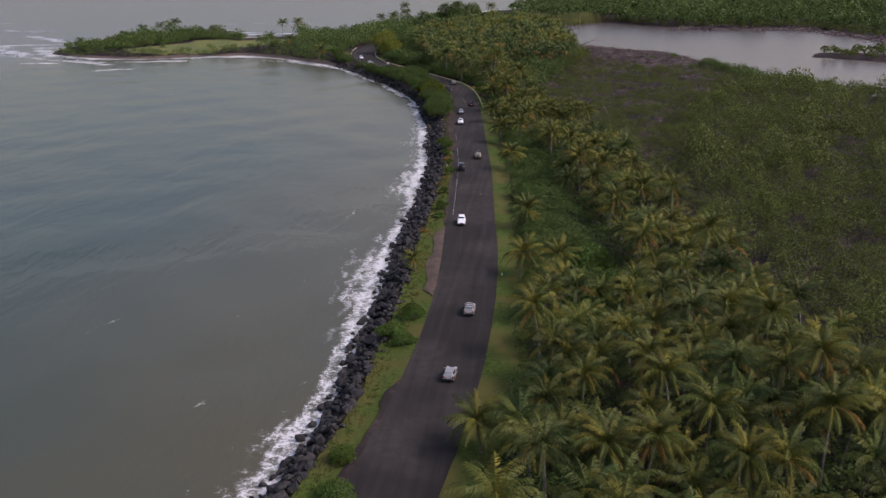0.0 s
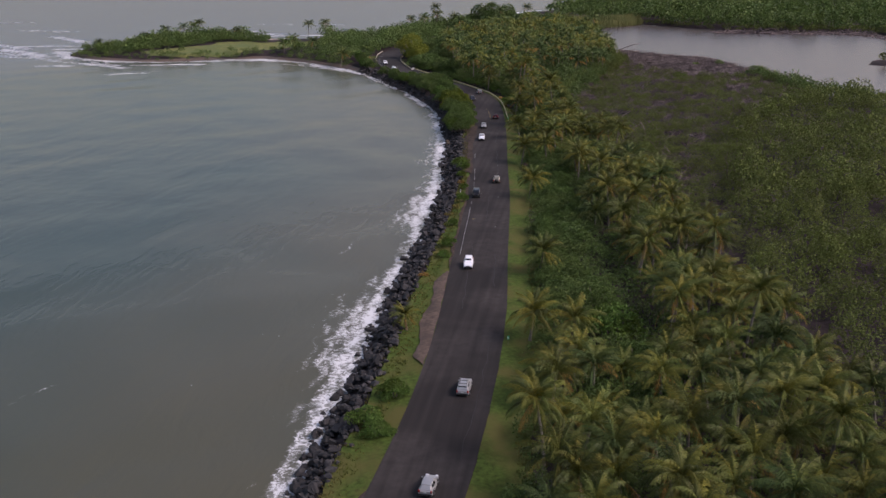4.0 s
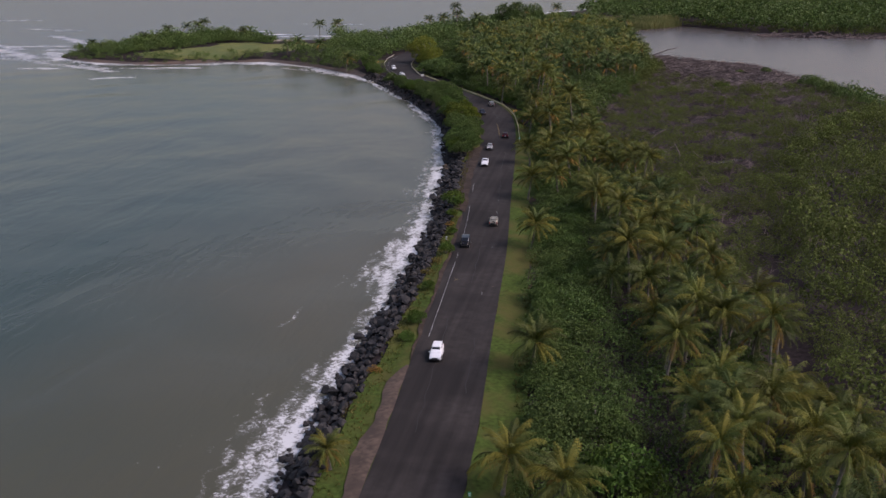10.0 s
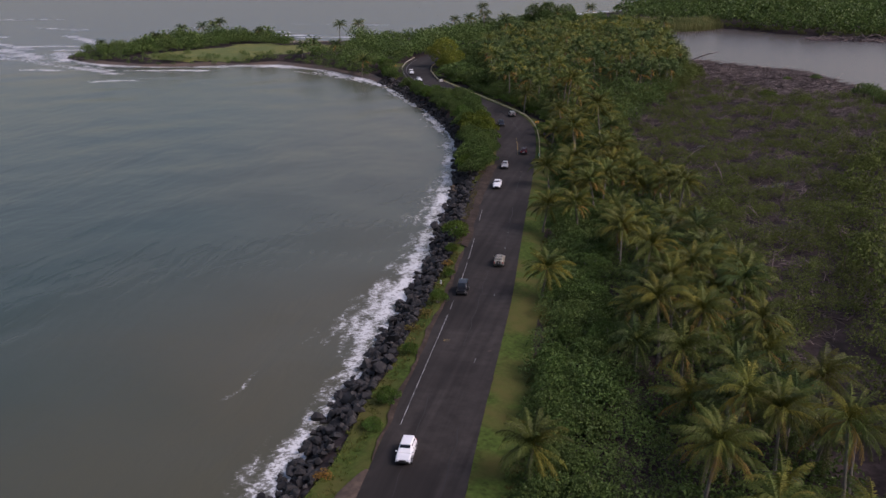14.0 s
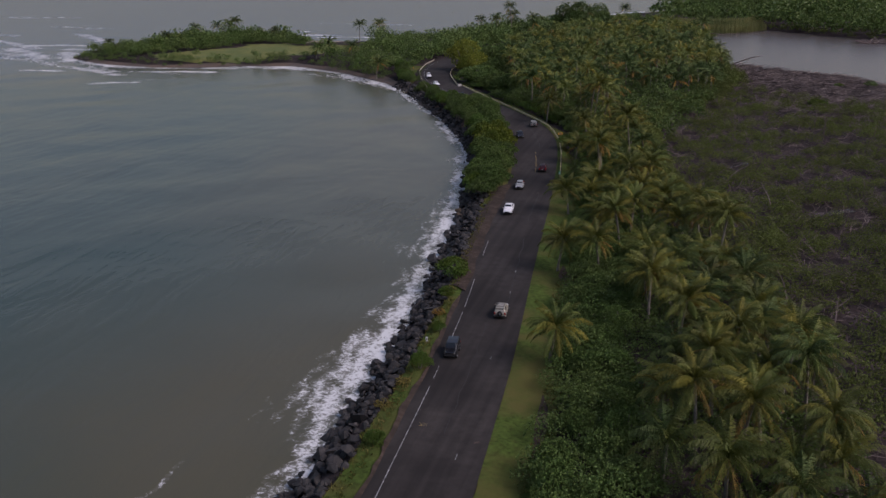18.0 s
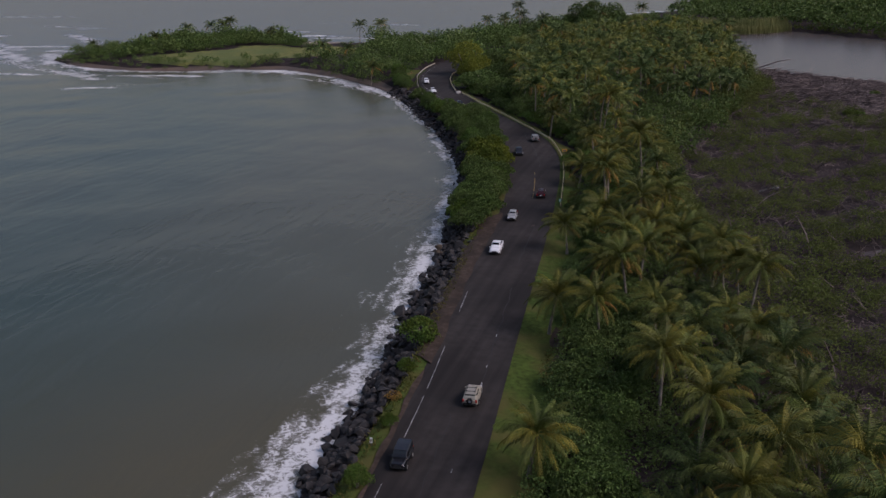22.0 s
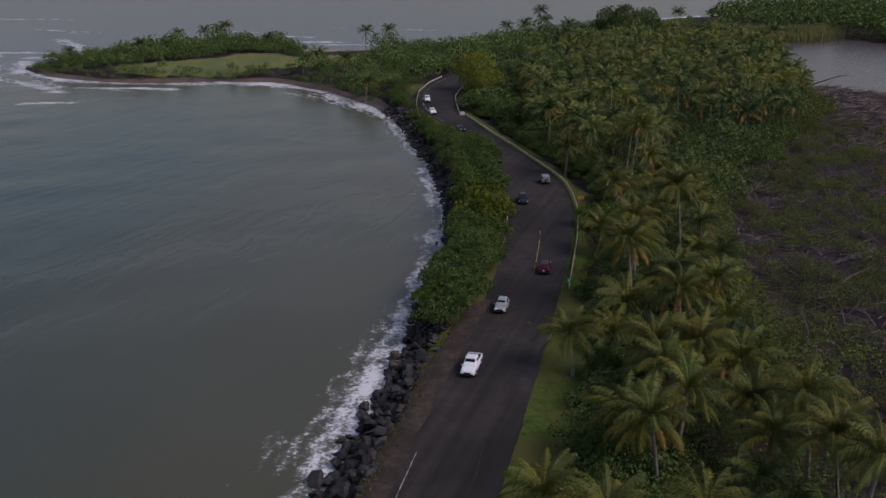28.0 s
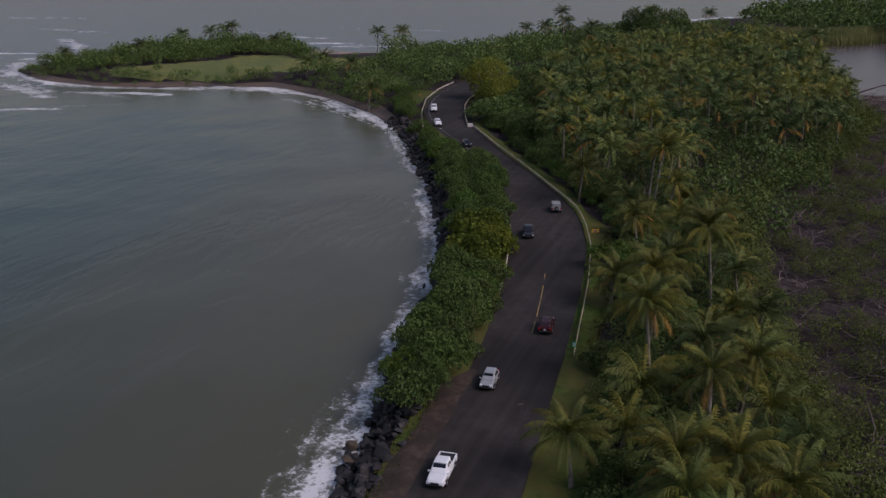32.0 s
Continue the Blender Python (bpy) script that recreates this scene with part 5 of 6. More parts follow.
def box(sx, sy, sz, z0=0.0, bevel=0.02, name="box", mat=None):
    bm = bmesh.new()
    bmesh.ops.create_cube(bm, size=1, matrix=Matrix.LocRotScale((0, 0, z0 + sz / 2), None, (sx, sy, sz)))
    if bevel:
        bmesh.ops.bevel(bm, geom=bm.edges[:], offset=bevel, segments=1, affect="EDGES")
    me = bpy.data.meshes.new(name)
    bm.to_mesh(me)
    bm.free()
    if mat:
        me.materials.append(mat)
    return me


POST = box(0.14, 0.16, 0.85, -0.15, 0.015, "post", post_mat)


def guardrail(points, face, label, steel=None):
    """A steel beam of W shape on posts; face 1: the beam bulges to the left of the line."""
    line = smooth(points, 0.8, 6)
    z = np.maximum(height(line), ROAD_Z - 0.1)
    root = tagged(new("guardrail"), label, "guardrail", "guardrails at the bend")
    tan = np.gradient(line, axis=0)
    tan /= np.linalg.norm(tan, axis=1)[:, None]
    nrm = np.stack([-tan[:, 1], tan[:, 0]], 1) * face
    v = []
    for (px, py), n, h in zip(line, nrm, z):
        v += [(px + n[0] * a, py + n[1] * a, h + 0.6 + b * 1.3) for a, b in BEAM]
    m = len(BEAM)
    f = [(i * m + j, i * m + (j + 1) % m, (i + 1) * m + (j + 1) % m, (i + 1) * m + j) for i in range(len(line) - 1) for j in range(m)]
    part("beam", mesh_from("beam", v, f, steel or galv), root)
    for i in range(1, len(line), 5):
        ob = part("post", POST, root)
        ob.matrix_basis = pose(line[i, 0] - nrm[i, 0] * 0.12, line[i, 1] - nrm[i, 1] * 0.12, z[i], 0, 0, math.degrees(math.atan2(tan[i, 1], tan[i, 0])))
    return root


guardrail([(-25.6, 314.2), (-28.9, 337.3), (-31.8, 352.9), (-34.7, 363.0), (-37.8, 371.6), (-40.7, 377.0), (-55.6, 401.2), (-66.0, 417.3), (-77.5, 436.0)], 1, "long weathered yellowish guardrail round the bend")
guardrail([(-80.4, 439.3), (-83.7, 447.6), (-89.4, 463.5), (-92.3, 476.7), (-93.6, 494.3)], 1, "weathered guardrail beyond the concrete block")
guardrail([(-38.9, 330.6), (-41.6, 342.8), (-45.1, 356.6), (-48.8, 366.1)], -1, "short pale guardrail beside the seaside shrubs", pale_rail)
guardrail([(-88.2, 429.6), (-96.6, 450.1), (-103.3, 470.5), (-106.6, 489.8), (-107.2, 504.6)], -1, "pale guardrail on the sea side of the far bend", pale_rail)
block = tagged(new("concrete_block", box(1.4, 0.7, 0.95, -0.1, 0.06, "concrete_block", concrete)), "pale concrete block at the end of the guardrail", "concrete block")
block.matrix_basis = pose(-79.1, 437.6, 3.0, 0, 0, 42)

# ---- signs ----
green_sign = material("green sign sheeting", (0.02, 0.42, 0.17), 0.4, 0.05, 2)
orange_sign = material("orange sign sheeting", (0.6, 0.3, 0.03), 0.45, 0.08, 2)
white_paint = material("white painted metal", (0.75, 0.75, 0.73), 0.5, 0.06, 2)
sign_post_me = box(0.06, 0.05, 1.0, 0, 0.008, "post", post_mat)


def road_sign(x, y, h, w, t, mat, bars, turn, label, bar_mat=None):
    z = float(height(np.array([(x, y)]))[0])
    root = tagged(new("road_sign"), label, "road sign")
    root.matrix_basis = pose(x, y, z, 0, 0, turn)
    FULL_SIZE.append(root)
    part("post", sign_post_me, root, "", Matrix.Translation((0, 0, -0.2)) @ Matrix.Diagonal((1, 1, h + 0.2, 1)))
    plate = part("plate", box(w, 0.025, t, 0, 0.008, "plate", mat), root, "", pose(0, -0.05, h - t))
    for i in range(bars):
        part("bar", box(w * 0.62, 0.008, t * 0.5 / bars, 0, 0, "bar", bar_mat or white_paint), plate, "", pose(0, -0.018, t * (0.2 + 0.66 * i / bars)))
    return root


road_sign(-10.4, 144.7, 1.45, 0.35, 0.6, green_sign, 2, 5, "small green marker sign on a post in the verge")
road_sign(-25.9, 315.4, 1.7, 0.45, 0.75, green_sign, 2, 12, "small green marker sign at the guardrail's end")
road_sign(-28.4, 226.2, 1.25, 0.28, 0.65, white_paint, 1, 10, "small white marker post above the rocks", post_mat)
road_sign(-32.6, 359.9, 1.5, 1.25, 0.6, orange_sign, 1, 25, "orange arrow board behind the guardrail", post_mat)
road_sign(-107.5, 476.4, 1.6, 0.45, 0.6, orange_sign, 1, 30, "small chevron sign at the far bend", post_mat)

# ---- bridge over the lagoon's mouth ----
bridge = tagged(new("road_bridge"), "low pale concrete road bridge over the lagoon mouth", "bridge")
bridge.matrix_basis = pose(-34, 683, 0, 0, 0, 70)
part("deck", box(62, 11, 0.7, 4.2, 0.05, "deck", asphalt), bridge)
for s in (-1, 1):
    par = part("parapet", box(62, 0.3, 0.95, 4.9, 0.03, "parapet", concrete), bridge, "", pose(0, s * 5.3, 0))
    for i in range(10):
        part("pillar", box(0.5, 0.5, 1.2, 4.9, 0.03, "pillar", concrete), par, "", pose(-28 + 6.2 * i, 0, 0))
for i in range(3):
    part("pier", box(0.9, 9, 5.6, -1.2, 0.1, "pier", concrete), bridge, "", pose(-17 + 17 * i, 0, 0))

# ---- dead wood, pools and reeds ----
def dead_wood(name, poly, count, long, thick, seed, label, flat=0.25, accept=None, heading=None):
    g = np.random.default_rng(seed)
    p = np.array(poly, float)
    q = p.min(0) + g.random((count * 4, 2)) * (p.max(0) - p.min(0))
    q = q[inside(q, poly)]
    if accept is not None:
        q = q[accept(q)]
    q = q[:count]
    z = np.maximum(height(q), 0.25)
    out = []
    for (px, py), h in zip(q, z):
        a = g.random() * 6.28 if heading is None else heading + g.normal() * 0.5
        ln, r = long * (0.4 + g.random()), thick * (0.5 + g.random())
        up = abs(g.normal()) * flat
        d = np.array((math.cos(a) * math.cos(up), math.sin(a) * math.cos(up), math.sin(up)))
        s = np.array((px, py, h + 0.1))
        kink = np.append(g.normal(size=2) * 0.09 * ln, abs(g.normal()) * 0.06 * ln)
        out.append(tube([s, s + d * ln * 0.5 + kink, s + d * ln], (r, r * 0.75, r * 0.3), 4))
        if g.random() < 0.5:
            b = s + d * ln * 0.5 + kink
            e = d + g.normal(size=3) * 0.5 + np.array((0, 0, 0.3))
            out.append(tube([b, b + e * ln * 0.3], (r * 0.5, r * 0.2), 4))
    v, f = merged(out)
    return tagged(new(name, mesh_from(name, v, f, wood_dead)), label, "dead wood", kind="stuff")


DEBRIS = [(10.0, 457.8), (11.0, 527.8), (29.4, 526.9), (52.7, 513.9), (63.9, 483.7), (78.2, 440.6), (83.7, 404.9), (71.2, 399.7), (45.7, 392.0), (21.5, 429.8)]
dead_wood("driftwood_field", DEBRIS, 5200, 4.2, 0.12, 41, "field of bleached dead mangrove trunks on the lagoon bank", 0.1, None, 0.1)
dead_wood("dead_branches", OPEN, 6000, 2.6, 0.065, 42, "grey dead branches scattered over the mud", 0.35)
dead_wood("dead_snags", OPEN, 300, 4.5, 0.1, 43, "bare dead mangrove snags over the mud", 0.8)
dead_wood("bank_driftwood", [(73.7, 661.3), (158.8, 656.6), (192.0, 584.8), (185.2, 565.3), (155.6, 638.7), (78.2, 646.3)], 500, 6.0, 0.3, 44, "driftwood along the far bank of the lagoon", 0.15)
fallen = tagged(new("fallen_trunk", mesh_from("fallen_trunk", *tube([(9.1, 533.6, 0.6), (12.9, 534.8, 2.2), (18.5, 536.2, 4.2), (23.1, 536.3, 5.2)], (0.35, 0.28, 0.2, 0.08), 7), wood_dead, True)), "bare leaning dead trunk at the lagoon's edge", "dead trunk")
for i, (px, py, rx, ry) in enumerate(((8.5, 351.4, 6, 5.6), (26.4, 312.0, 4, 4.2), (14.4, 407.5, 4, 3.5), (25.2, 270.3, 2.5, 4.9))):
    t = np.linspace(0, 2 * math.pi, 28, endpoint=False)
    w = 1 + 0.22 * np.sin(3 * t + i) + 0.12 * np.sin(7 * t + 2 * i)
    v = [(px, py, 0.86)] + [(px + rx * a * math.cos(b), py + ry * a * math.sin(b), 0.86) for a, b in zip(w, t)]
    f = [(0, 1 + j, 1 + (j + 1) % 28) for j in range(28)]
    tagged(new("mud_pool", mesh_from("mud_pool", v, f, lagoon_mat)), "shallow grey pool on the mangrove mud", "water", kind="structure")
reed_mat = material("pale green reeds", (0.2, 0.2, 0.07), 0.8, 0.2, 0.4, 0, 1, (0.13, 0.15, 0.05), 0.1, island=0.3, translucent=0.2)
g = np.random.default_rng(46)
n = 9000
far_edge = smooth([(-14.8, 690.4), (-3.8, 687.9), (7.2, 686.0), (21.5, 698.6), (30.3, 712.4)], 1.5, 3)
base = far_edge[g.integers(0, len(far_edge), n)] + g.normal(size=(n, 2)) * 1.2 + np.outer(1 + 15 * g.random(n), (-0.2, 0.98))
hz = np.maximum(height(base), 0.3)
lean = g.normal(size=(n, 2)) * 0.4
hh = 3.2 + 2.4 * g.random(n)
sw = np.stack([np.cos(g.random(n) * 6.28), np.sin(g.random(n) * 6.28)], 1) * 0.13
v = np.stack([np.column_stack([base - sw, hz]), np.column_stack([base + sw, hz]), np.column_stack([base + lean, hz + hh])], 1).reshape(-1, 3)
tagged(new("reed_bed", mesh_from("reed_bed", v, np.arange(n * 3).reshape(-1, 3), reed_mat)), "pale green reed bed at the far edge of the lagoon", "reeds", kind="stuff")
wy = np.stack([np.full(len(far_edge), -0.35), np.full(len(far_edge), 0.94)], 1)
strip("reed_bank", far_edge, wy, np.full(len(far_edge), 0.3), np.full(len(far_edge), 9.0), grass_mat, "low grassy bank below the reeds", "grass", 0.3)

# ---- vehicles on the road ----
glass_dark = material("tinted car glass", (0.012, 0.014, 0.016), 0.08, 0.05, 1, spec=0.6)
tyre_mat = material("tyre rubber", (0.015, 0.015, 0.015), 0.9)
rim_mat = material("alloy rim", (0.35, 0.35, 0.36), 0.35, 0.05, 1, metal=0.7)
trim_mat = material("black plastic trim", (0.02, 0.02, 0.02), 0.6)
lamp_mat = material("clear headlamp lens", (0.7, 0.7, 0.72), 0.15)
tail_mat = material("red tail lamp lens", (0.35, 0.015, 0.012), 0.2)
PAINT = {"white": material("white car paint", (0.78, 0.78, 0.77), 0.25, 0.02, 1, spec=0.5), "silver": material("silver car paint", (0.42, 0.42, 0.4), 0.3, 0.03, 1, metal=0.4),
         "black": material("black car paint", (0.014, 0.014, 0.016), 0.2, 0.05, 1, spec=0.5), "champagne": material("champagne car paint", (0.36, 0.33, 0.26), 0.3, 0.03, 1, metal=0.3),
         "maroon": material("dark red car paint", (0.05, 0.01, 0.012), 0.25, 0.05, 1, spec=0.5)}


def loft(sections, mat, name):
    """A rounded shell through cross sections (x, half width below, half width above, z below, z above)."""
    v = []
    for x, wb, wt, z0, z1 in sections:
        c = min(0.12, (z1 - z0) * 0.3)
        v += [(x, -wb, z0 + c), (x, -wb + c, z0), (x, wb - c, z0), (x, wb, z0 + c), (x, wt, z1 - c), (x, wt - c, z1), (x, -wt + c, z1), (x, -wt, z1 - c)]
    f = []
    for i in range(len(sections) - 1):
        for j in range(8):
            k = (j + 1) % 8
            f.append((i * 8 + j, i * 8 + k, (i + 1) * 8 + k, (i + 1) * 8 + j))
    e = (len(sections) - 1) * 8
    for o in (0, e):
        f += [(o, o + 1, o + 2, o + 3), (o, o + 3, o + 4, o + 7), (o + 4, o + 5, o + 6, o + 7)]
    return mesh_from(name, v, f, mat)


def wheel_mesh(r, w, mat, name, inner=0.0):
    t = np.linspace(0, 2 * math.pi, 18, endpoint=False)
    prof = [(inner, -w / 2), (r * 0.93, -w / 2), (r, -w / 2 * 0.7), (r, w / 2 * 0.7), (r * 0.93, w / 2), (inner, w / 2)]
    v = [(a * math.cos(q), b, a * math.sin(q)) for q in t for a, b in prof]
    m = len(prof)
    f = [(i * m + j, i * m + j + 1, ((i + 1) % 18) * m + j + 1, ((i + 1) % 18) * m + j) for i in range(18) for j in range(m - 1)]
    return mesh_from(name, v, f, mat, True)


TYRE, RIM = wheel_mesh(0.36, 0.24, tyre_mat, "tyre", 0.2), wheel_mesh(0.22, 0.2, rim_mat, "rim", 0.02)
# body shells along x, front at +x: lower body, then glass house and roof
KINDS = {
    "suv": dict(body=[(-2.25, 0.8, 0.78, 0.45, 0.95), (-2.15, 0.9, 0.86, 0.32, 1.05), (-1.2, 0.93, 0.88, 0.3, 1.08), (0.8, 0.93, 0.88, 0.3, 1.06), (1.6, 0.91, 0.84, 0.3, 0.98), (2.15, 0.86, 0.76, 0.35, 0.84), (2.28, 0.74, 0.66, 0.45, 0.72)],
                glass=[(-2.12, 0.82, 0.7, 1.0, 1.12), (-1.85, 0.84, 0.66, 1.0, 1.62), (0.2, 0.84, 0.66, 1.0, 1.64), (1.12, 0.8, 0.7, 1.0, 1.1)], roof=[(-1.9, 0.66, 0.62, 1.56, 1.66), (-0.8, 0.68, 0.62, 1.58, 1.72), (0.25, 0.66, 0.6, 1.58, 1.69)], wheels=(-1.35, 1.4), pillars=(-1.7, -0.75, 0.1)),
    "hatch": dict(body=[(-2.0, 0.76, 0.72, 0.45, 0.9), (-1.9, 0.85, 0.8, 0.3, 0.98), (-0.8, 0.88, 0.82, 0.27, 1.0), (0.7, 0.88, 0.82, 0.27, 0.98), (1.5, 0.86, 0.78, 0.28, 0.88), (1.95, 0.8, 0.7, 0.33, 0.76), (2.08, 0.68, 0.6, 0.42, 0.64)],
                  glass=[(-1.85, 0.78, 0.66, 0.93, 1.05), (-1.35, 0.79, 0.6, 0.93, 1.46), (0.15, 0.79, 0.6, 0.93, 1.48), (1.05, 0.75, 0.64, 0.93, 1.0)], roof=[(-1.4, 0.6, 0.56, 1.4, 1.49), (-0.6, 0.62, 0.56, 1.42, 1.54), (0.2, 0.6, 0.54, 1.42, 1.52)], wheels=(-1.25, 1.3), pillars=(-1.3, -0.6, 0.05)),
    "pickup": dict(body=[(-2.6, 0.86, 0.84, 0.5, 0.98), (-2.5, 0.93, 0.9, 0.42, 1.02), (-0.9, 0.95, 0.9, 0.38, 1.04), (0.9, 0.95, 0.9, 0.38, 1.08), (1.9, 0.94, 0.86, 0.38, 1.05), (2.5, 0.9, 0.8, 0.42, 0.95), (2.65, 0.78, 0.7, 0.5, 0.82)],
                   glass=[(-0.85, 0.84, 0.7, 1.0, 1.15), (-0.65, 0.85, 0.68, 1.0, 1.72), (0.55, 0.85, 0.68, 1.0, 1.73), (1.4, 0.82, 0.72, 1.0, 1.12)], roof=[(-0.75, 0.68, 0.64, 1.66, 1.76), (-0.1, 0.7, 0.64, 1.68, 1.81), (0.6, 0.68, 0.62, 1.68, 1.78)], wheels=(-1.6, 1.65), pillars=(-0.55, 0.05, 0.5)),
    "jeep": dict(body=[(-1.95, 0.84, 0.82, 0.5, 1.0), (-1.85, 0.9, 0.88, 0.4, 1.05), (0.7, 0.9, 0.88, 0.4, 1.05), (0.9, 0.82, 0.76, 0.42, 1.04), (1.85, 0.76, 0.7, 0.45, 1.0), (1.95, 0.7, 0.66, 0.5, 0.94)],
                 glass=[(-1.86, 0.84, 0.76, 1.0, 1.7), (-1.7, 0.85, 0.76, 1.0, 1.76), (0.45, 0.85, 0.74, 1.0, 1.76), (0.85, 0.8, 0.72, 1.0, 1.14)], roof=[(-1.85, 0.76, 0.74, 1.72, 1.8), (-0.8, 0.78, 0.74, 1.73, 1.84), (0.5, 0.76, 0.72, 1.73, 1.8)], wheels=(-1.2, 1.3), pillars=(-1.75, -0.7, 0.3)),
    "van": dict(body=[(-2.4, 0.86, 0.84, 0.45, 1.0), (-2.3, 0.94, 0.9, 0.35, 1.08), (0.9, 0.95, 0.9, 0.33, 1.08), (1.9, 0.92, 0.84, 0.34, 0.98), (2.35, 0.84, 0.74, 0.4, 0.84), (2.45, 0.72, 0.66, 0.48, 0.74)],
                glass=[(-2.32, 0.86, 0.78, 1.0, 1.5), (-2.15, 0.87, 0.76, 1.0, 1.8), (0.5, 0.87, 0.76, 1.0, 1.8), (1.6, 0.83, 0.72, 1.0, 1.1)], roof=[(-2.25, 0.76, 0.72, 1.72, 1.83), (-0.8, 0.79, 0.74, 1.74, 1.9), (0.55, 0.76, 0.7, 1.74, 1.85)], wheels=(-1.4, 1.5), pillars=(-2.0, -0.9, 0.3))}


def car(kind, paint, x, y, away, label, rack=False, spare=False):
    k = KINDS[kind]
    i = int(np.argmin(((road_mid - np.array((x, y))) ** 2).sum(1)))
    d = road_mid[i + 1] - road_mid[i - 1]
    a = math.degrees(math.atan2(d[1], d[0])) + (0 if away else 180)
    root = tagged(new("car" if kind != "pickup" else "pickup_truck"), label, "car" if kind != "pickup" else "pickup truck", "vehicles on the road")
    root.matrix_basis = pose(x, y, ROAD_Z + 0.005, 0, 0, a)
    FULL_SIZE.append(root)
    p = PAINT[paint]
    body = part("body", loft(k["body"], p, "body"), root)
    part("cabin", loft(k["glass"], p, "cabin"), root)
    roof = part("roof", loft(k["roof"], p, "roof"), root)
    gl = k["glass"]
    g0, g1, g2, g3 = gl
    panes = [("windscreen", [(g3[0] - 0.06, -g3[2] + 0.05, g3[4] - 0.02), (g3[0] - 0.06, g3[2] - 0.05, g3[4] - 0.02), (g2[0] + 0.06, g2[2] - 0.09, g2[4] - 0.03), (g2[0] + 0.06, -g2[2] + 0.09, g2[4] - 0.03)], (0.5, 0, 0.85)),
             ("rear_window", [(g0[0] + 0.06, g0[2] - 0.06, g0[4] - 0.02), (g0[0] + 0.06, -g0[2] + 0.06, g0[4] - 0.02), (g1[0] - 0.03, -g1[2] + 0.09, g1[4] - 0.06), (g1[0] - 0.03, g1[2] - 0.09, g1[4] - 0.06)], (-0.9, 0, 0.45))]
    ends = sorted([g1[0] + 0.02, *k["pillars"], g2[0] + 0.1])
    belt, top = 1.06, g1[4] - 0.16
    for s in (-1, 1):
        for a, b in zip(ends[:-1], ends[1:]):
            if b - a > 0.3:
                lo, hi = g1[1] - 0.01, g1[2] + 0.015
                panes.append(("side_window", [(a + 0.06, s * lo, belt), (b - 0.06, s * lo, belt), (b - 0.06, s * hi, top), (a + 0.06, s * hi, top)], (0, s, 0.15)))
    for pane_name, corners, out in panes:
        c, n = np.array(corners), np.array(out) / np.linalg.norm(out)
        part(pane_name, mesh_from(pane_name, np.concatenate([c + n * 0.018, c - n * 0.02]), [(0, 1, 2, 3), (4, 5, 6, 7), (0, 1, 5, 4), (1, 2, 6, 5), (2, 3, 7, 6), (3, 0, 4, 7)], glass_dark), body, "dark tinted glass")
    for s in (-1, 1):
        for wx in k["wheels"]:
            wheel = part("wheel", TYRE, root, "black rubber tyre", pose(wx, s * (k["body"][2][1] - 0.1), 0.36))
            part("rim", RIM, wheel, "silver alloy rim", pose(0, s * 0.03, 0))
            part("wheel_arch", box(0.86, 0.06, 0.12, 0.68, 0.02, "wheel_arch", trim_mat), body, "", pose(wx, s * (k["body"][2][1] - 0.02), 0))
        f, r = k["body"][-2], k["body"][1]
        part("headlight", box(0.3, 0.34, 0.16, 0, 0.03, "headlight", lamp_mat), body, "clear headlight lens", pose(f[0] - 0.06, s * (f[1] - 0.22), 0.66))
        part("tail_light", box(0.12, 0.2, 0.34, 0, 0.03, "tail_light", tail_mat), body, "red tail light", pose(r[0] - 0.06, s * (r[1] - 0.14), 0.72))
        part("mirror", box(0.14, 0.2, 0.14, 0, 0.03, "mirror", p), body, "", pose(gl[-1][0] - 0.25, s * (gl[1][1] + 0.13), 1.02))
        if rack:
            part("roof_rail", box(1.7, 0.05, 0.06, 0, 0.01, "roof_rail", trim_mat), roof, "black roof rail", pose(-0.8, s * 0.52, gl[1][4] + 0.09))
    part("front_bumper", box(0.14, 1.5, 0.2, 0, 0.04, "front_bumper", trim_mat), body, "", pose(k["body"][-1][0] - 0.02, 0, 0.42))
    part("grille", box(0.06, 0.8, 0.18, 0, 0.02, "grille", trim_mat), body, "", pose(k["body"][-1][0] + 0.0, 0, 0.62))
    part("rear_bumper", box(0.14, 1.6, 0.2, 0, 0.04, "rear_bumper", trim_mat), body, "", pose(k["body"][0][0] - 0.03, 0, 0.42))
    part("licence_plate", box(0.03, 0.32, 0.15, 0, 0.005, "licence_plate", white_paint), body, "small blank plate", pose(k["body"][0][0] - 0.04, 0, 0.72))
    if rack:
        for q in (-1.4, -0.4):
            part("roof_bar", box(0.06, 1.1, 0.05, 0, 0.01, "roof_bar", trim_mat), roof, "", pose(q, 0, gl[1][4] + 0.12))
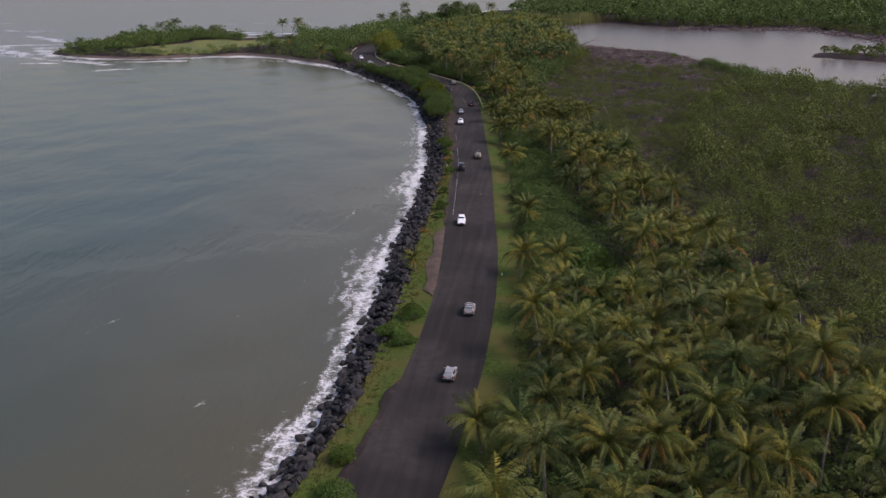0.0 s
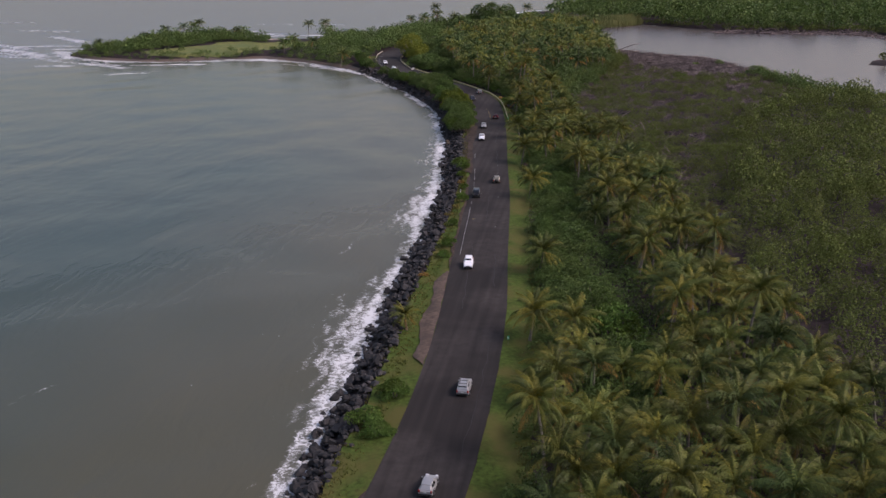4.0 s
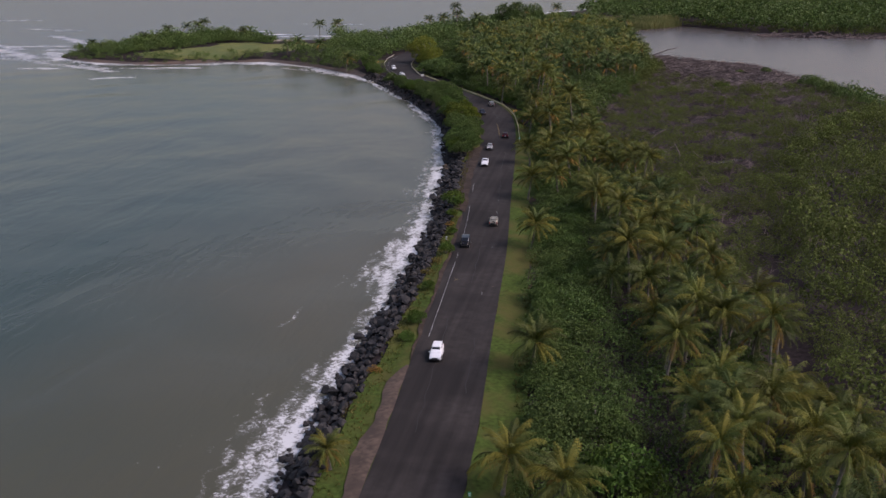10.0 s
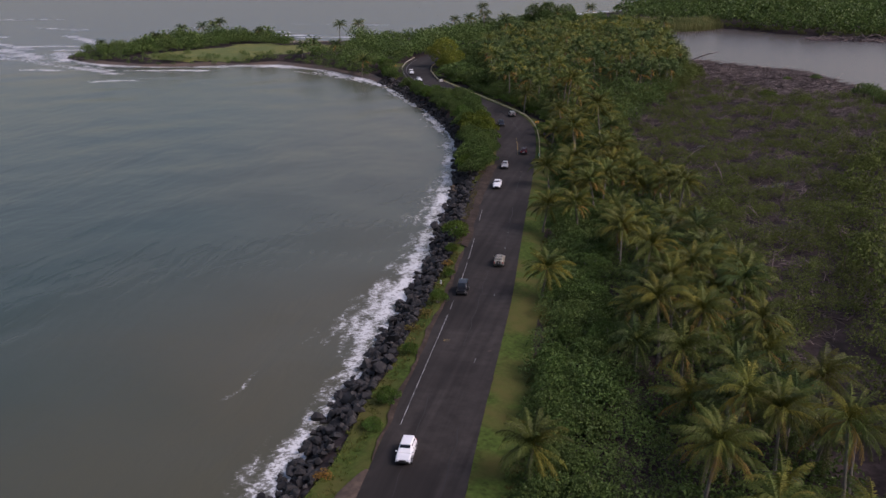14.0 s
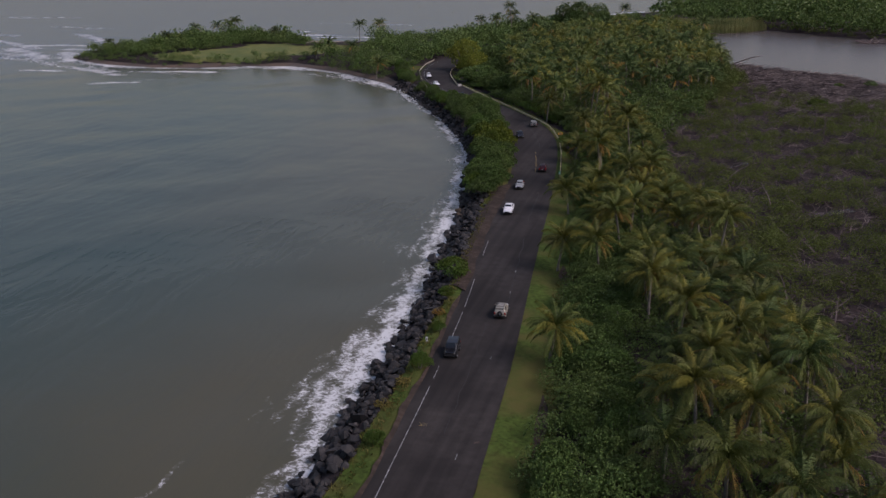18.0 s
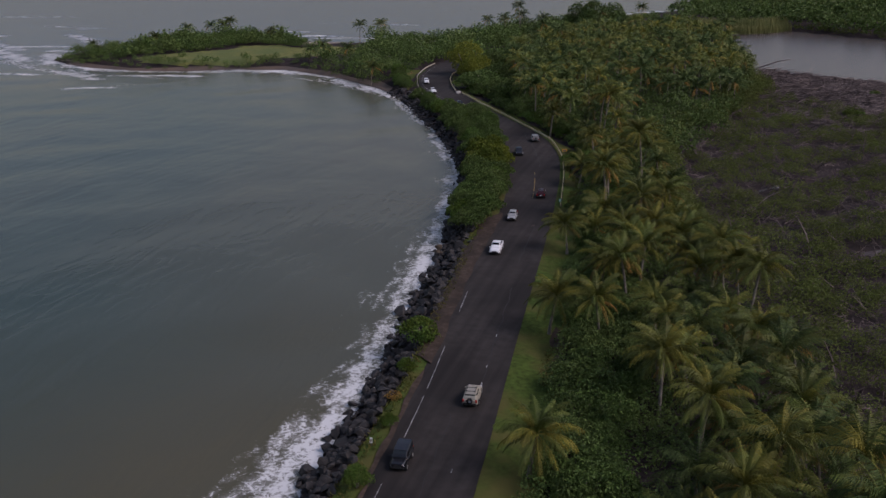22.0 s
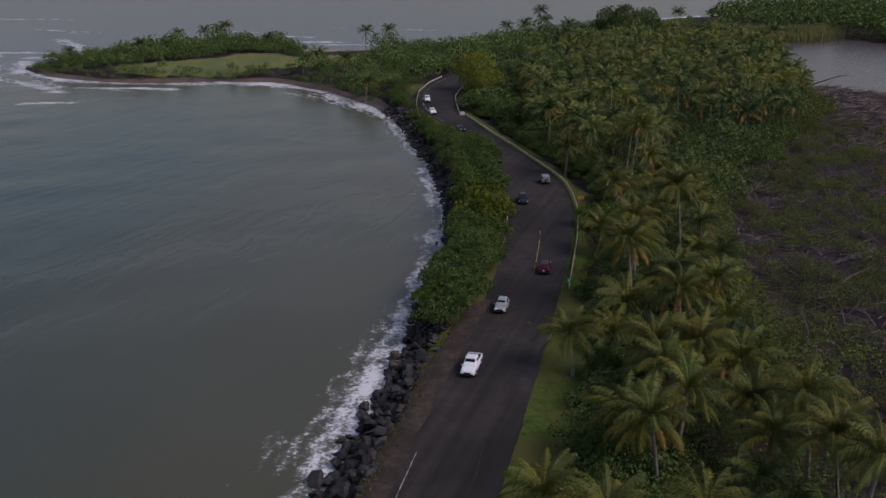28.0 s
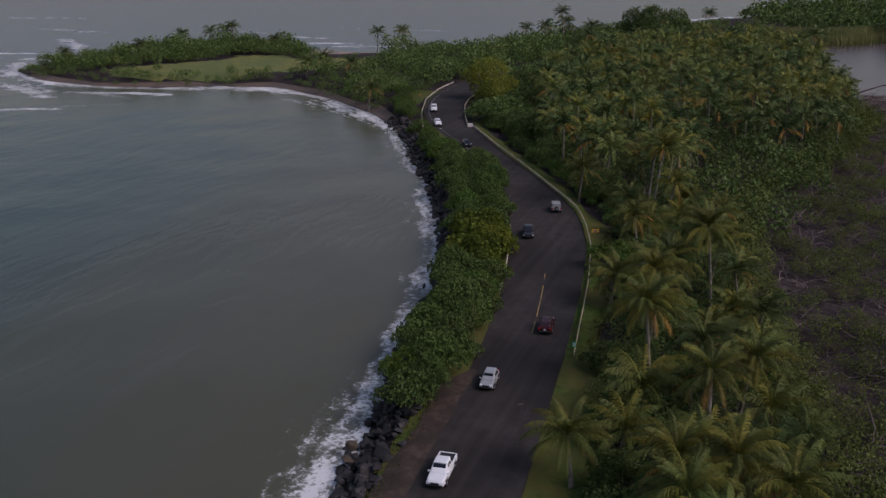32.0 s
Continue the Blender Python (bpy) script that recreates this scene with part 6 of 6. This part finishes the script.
    if spare:
        part("spare_wheel", TYRE, root, "spare wheel on the tailgate", pose(k["body"][0][0] - 0.14, 0, 0.98, 0, 0, 90))
    if kind == "pickup":
        part("bed_liner", box(1.55, 1.5, 0.03, 1.035, 0.0, "bed_liner", trim_mat), body, "black truck bed liner", pose(-1.75, 0, 0))
        for s in (-1, 1):
            part("bed_rail", box(1.65, 0.12, 0.12, 1.0, 0.03, "bed_rail", p), body, "", pose(-1.75, s * 0.84, 0))
        part("tailgate", box(0.1, 1.6, 0.14, 1.0, 0.03, "tailgate", p), body, "", pose(-2.54, 0, 0))
    return root


car("suv", "silver", -14.5, 129.4, True, "silver SUV with roof rack driving along the road", rack=True)
car("hatch", "silver", -15.1, 106.5, True, "silver hatchback driving along the road")
car("suv", "white", -20.2, 177.0, False, "white SUV in the seaside lane")
car("jeep", "black", -24.6, 224.0, False, "black off-road car in the seaside lane")
car("suv", "champagne", -21.6, 238.0, True, "champagne SUV with spare wheel and roof rack", rack=True, spare=True)
car("pickup", "white", -30.8, 287.0, False, "white pickup truck with an open bed")
car("hatch", "silver", -32.3, 305.0, False, "silver hatchback beside the seaside shrubs")
car("suv", "maroon", -30.4, 321.0, True, "dark red SUV driving towards the bend", rack=True)
car("pickup", "black", -42.2, 356.0, False, "black pickup truck coming out of the bend")
car("jeep", "silver", -41.6, 371.0, True, "grey off-road car with a spare wheel", spare=True)
car("suv", "white", -55.2, 385.5, False, "white SUV coming round the bend")
car("hatch", "black", -72.6, 416.0, False, "black hatchback in the far bend")
car("suv", "white", -87.0, 436.5, False, "white SUV in the far bend")
car("van", "white", -95.2, 455.5, False, "white van coming round the far bend")

# ---- from plan units to metres ----
for ob in scene.objects:
    if ob.parent is None and ob.type in ("MESH", "EMPTY"):
        if ob in FULL_SIZE:
            ob.location *= UNIT
        elif ob.type == "MESH" and ob.data.users == 1:
            m = ob.matrix_basis.copy()
            m.translation = m.translation * UNIT
            ob.data.transform(Matrix.Scale(UNIT, 4))
            ob.matrix_basis = m
        else:
            ob.matrix_basis = Matrix.Scale(UNIT, 4) @ ob.matrix_basis
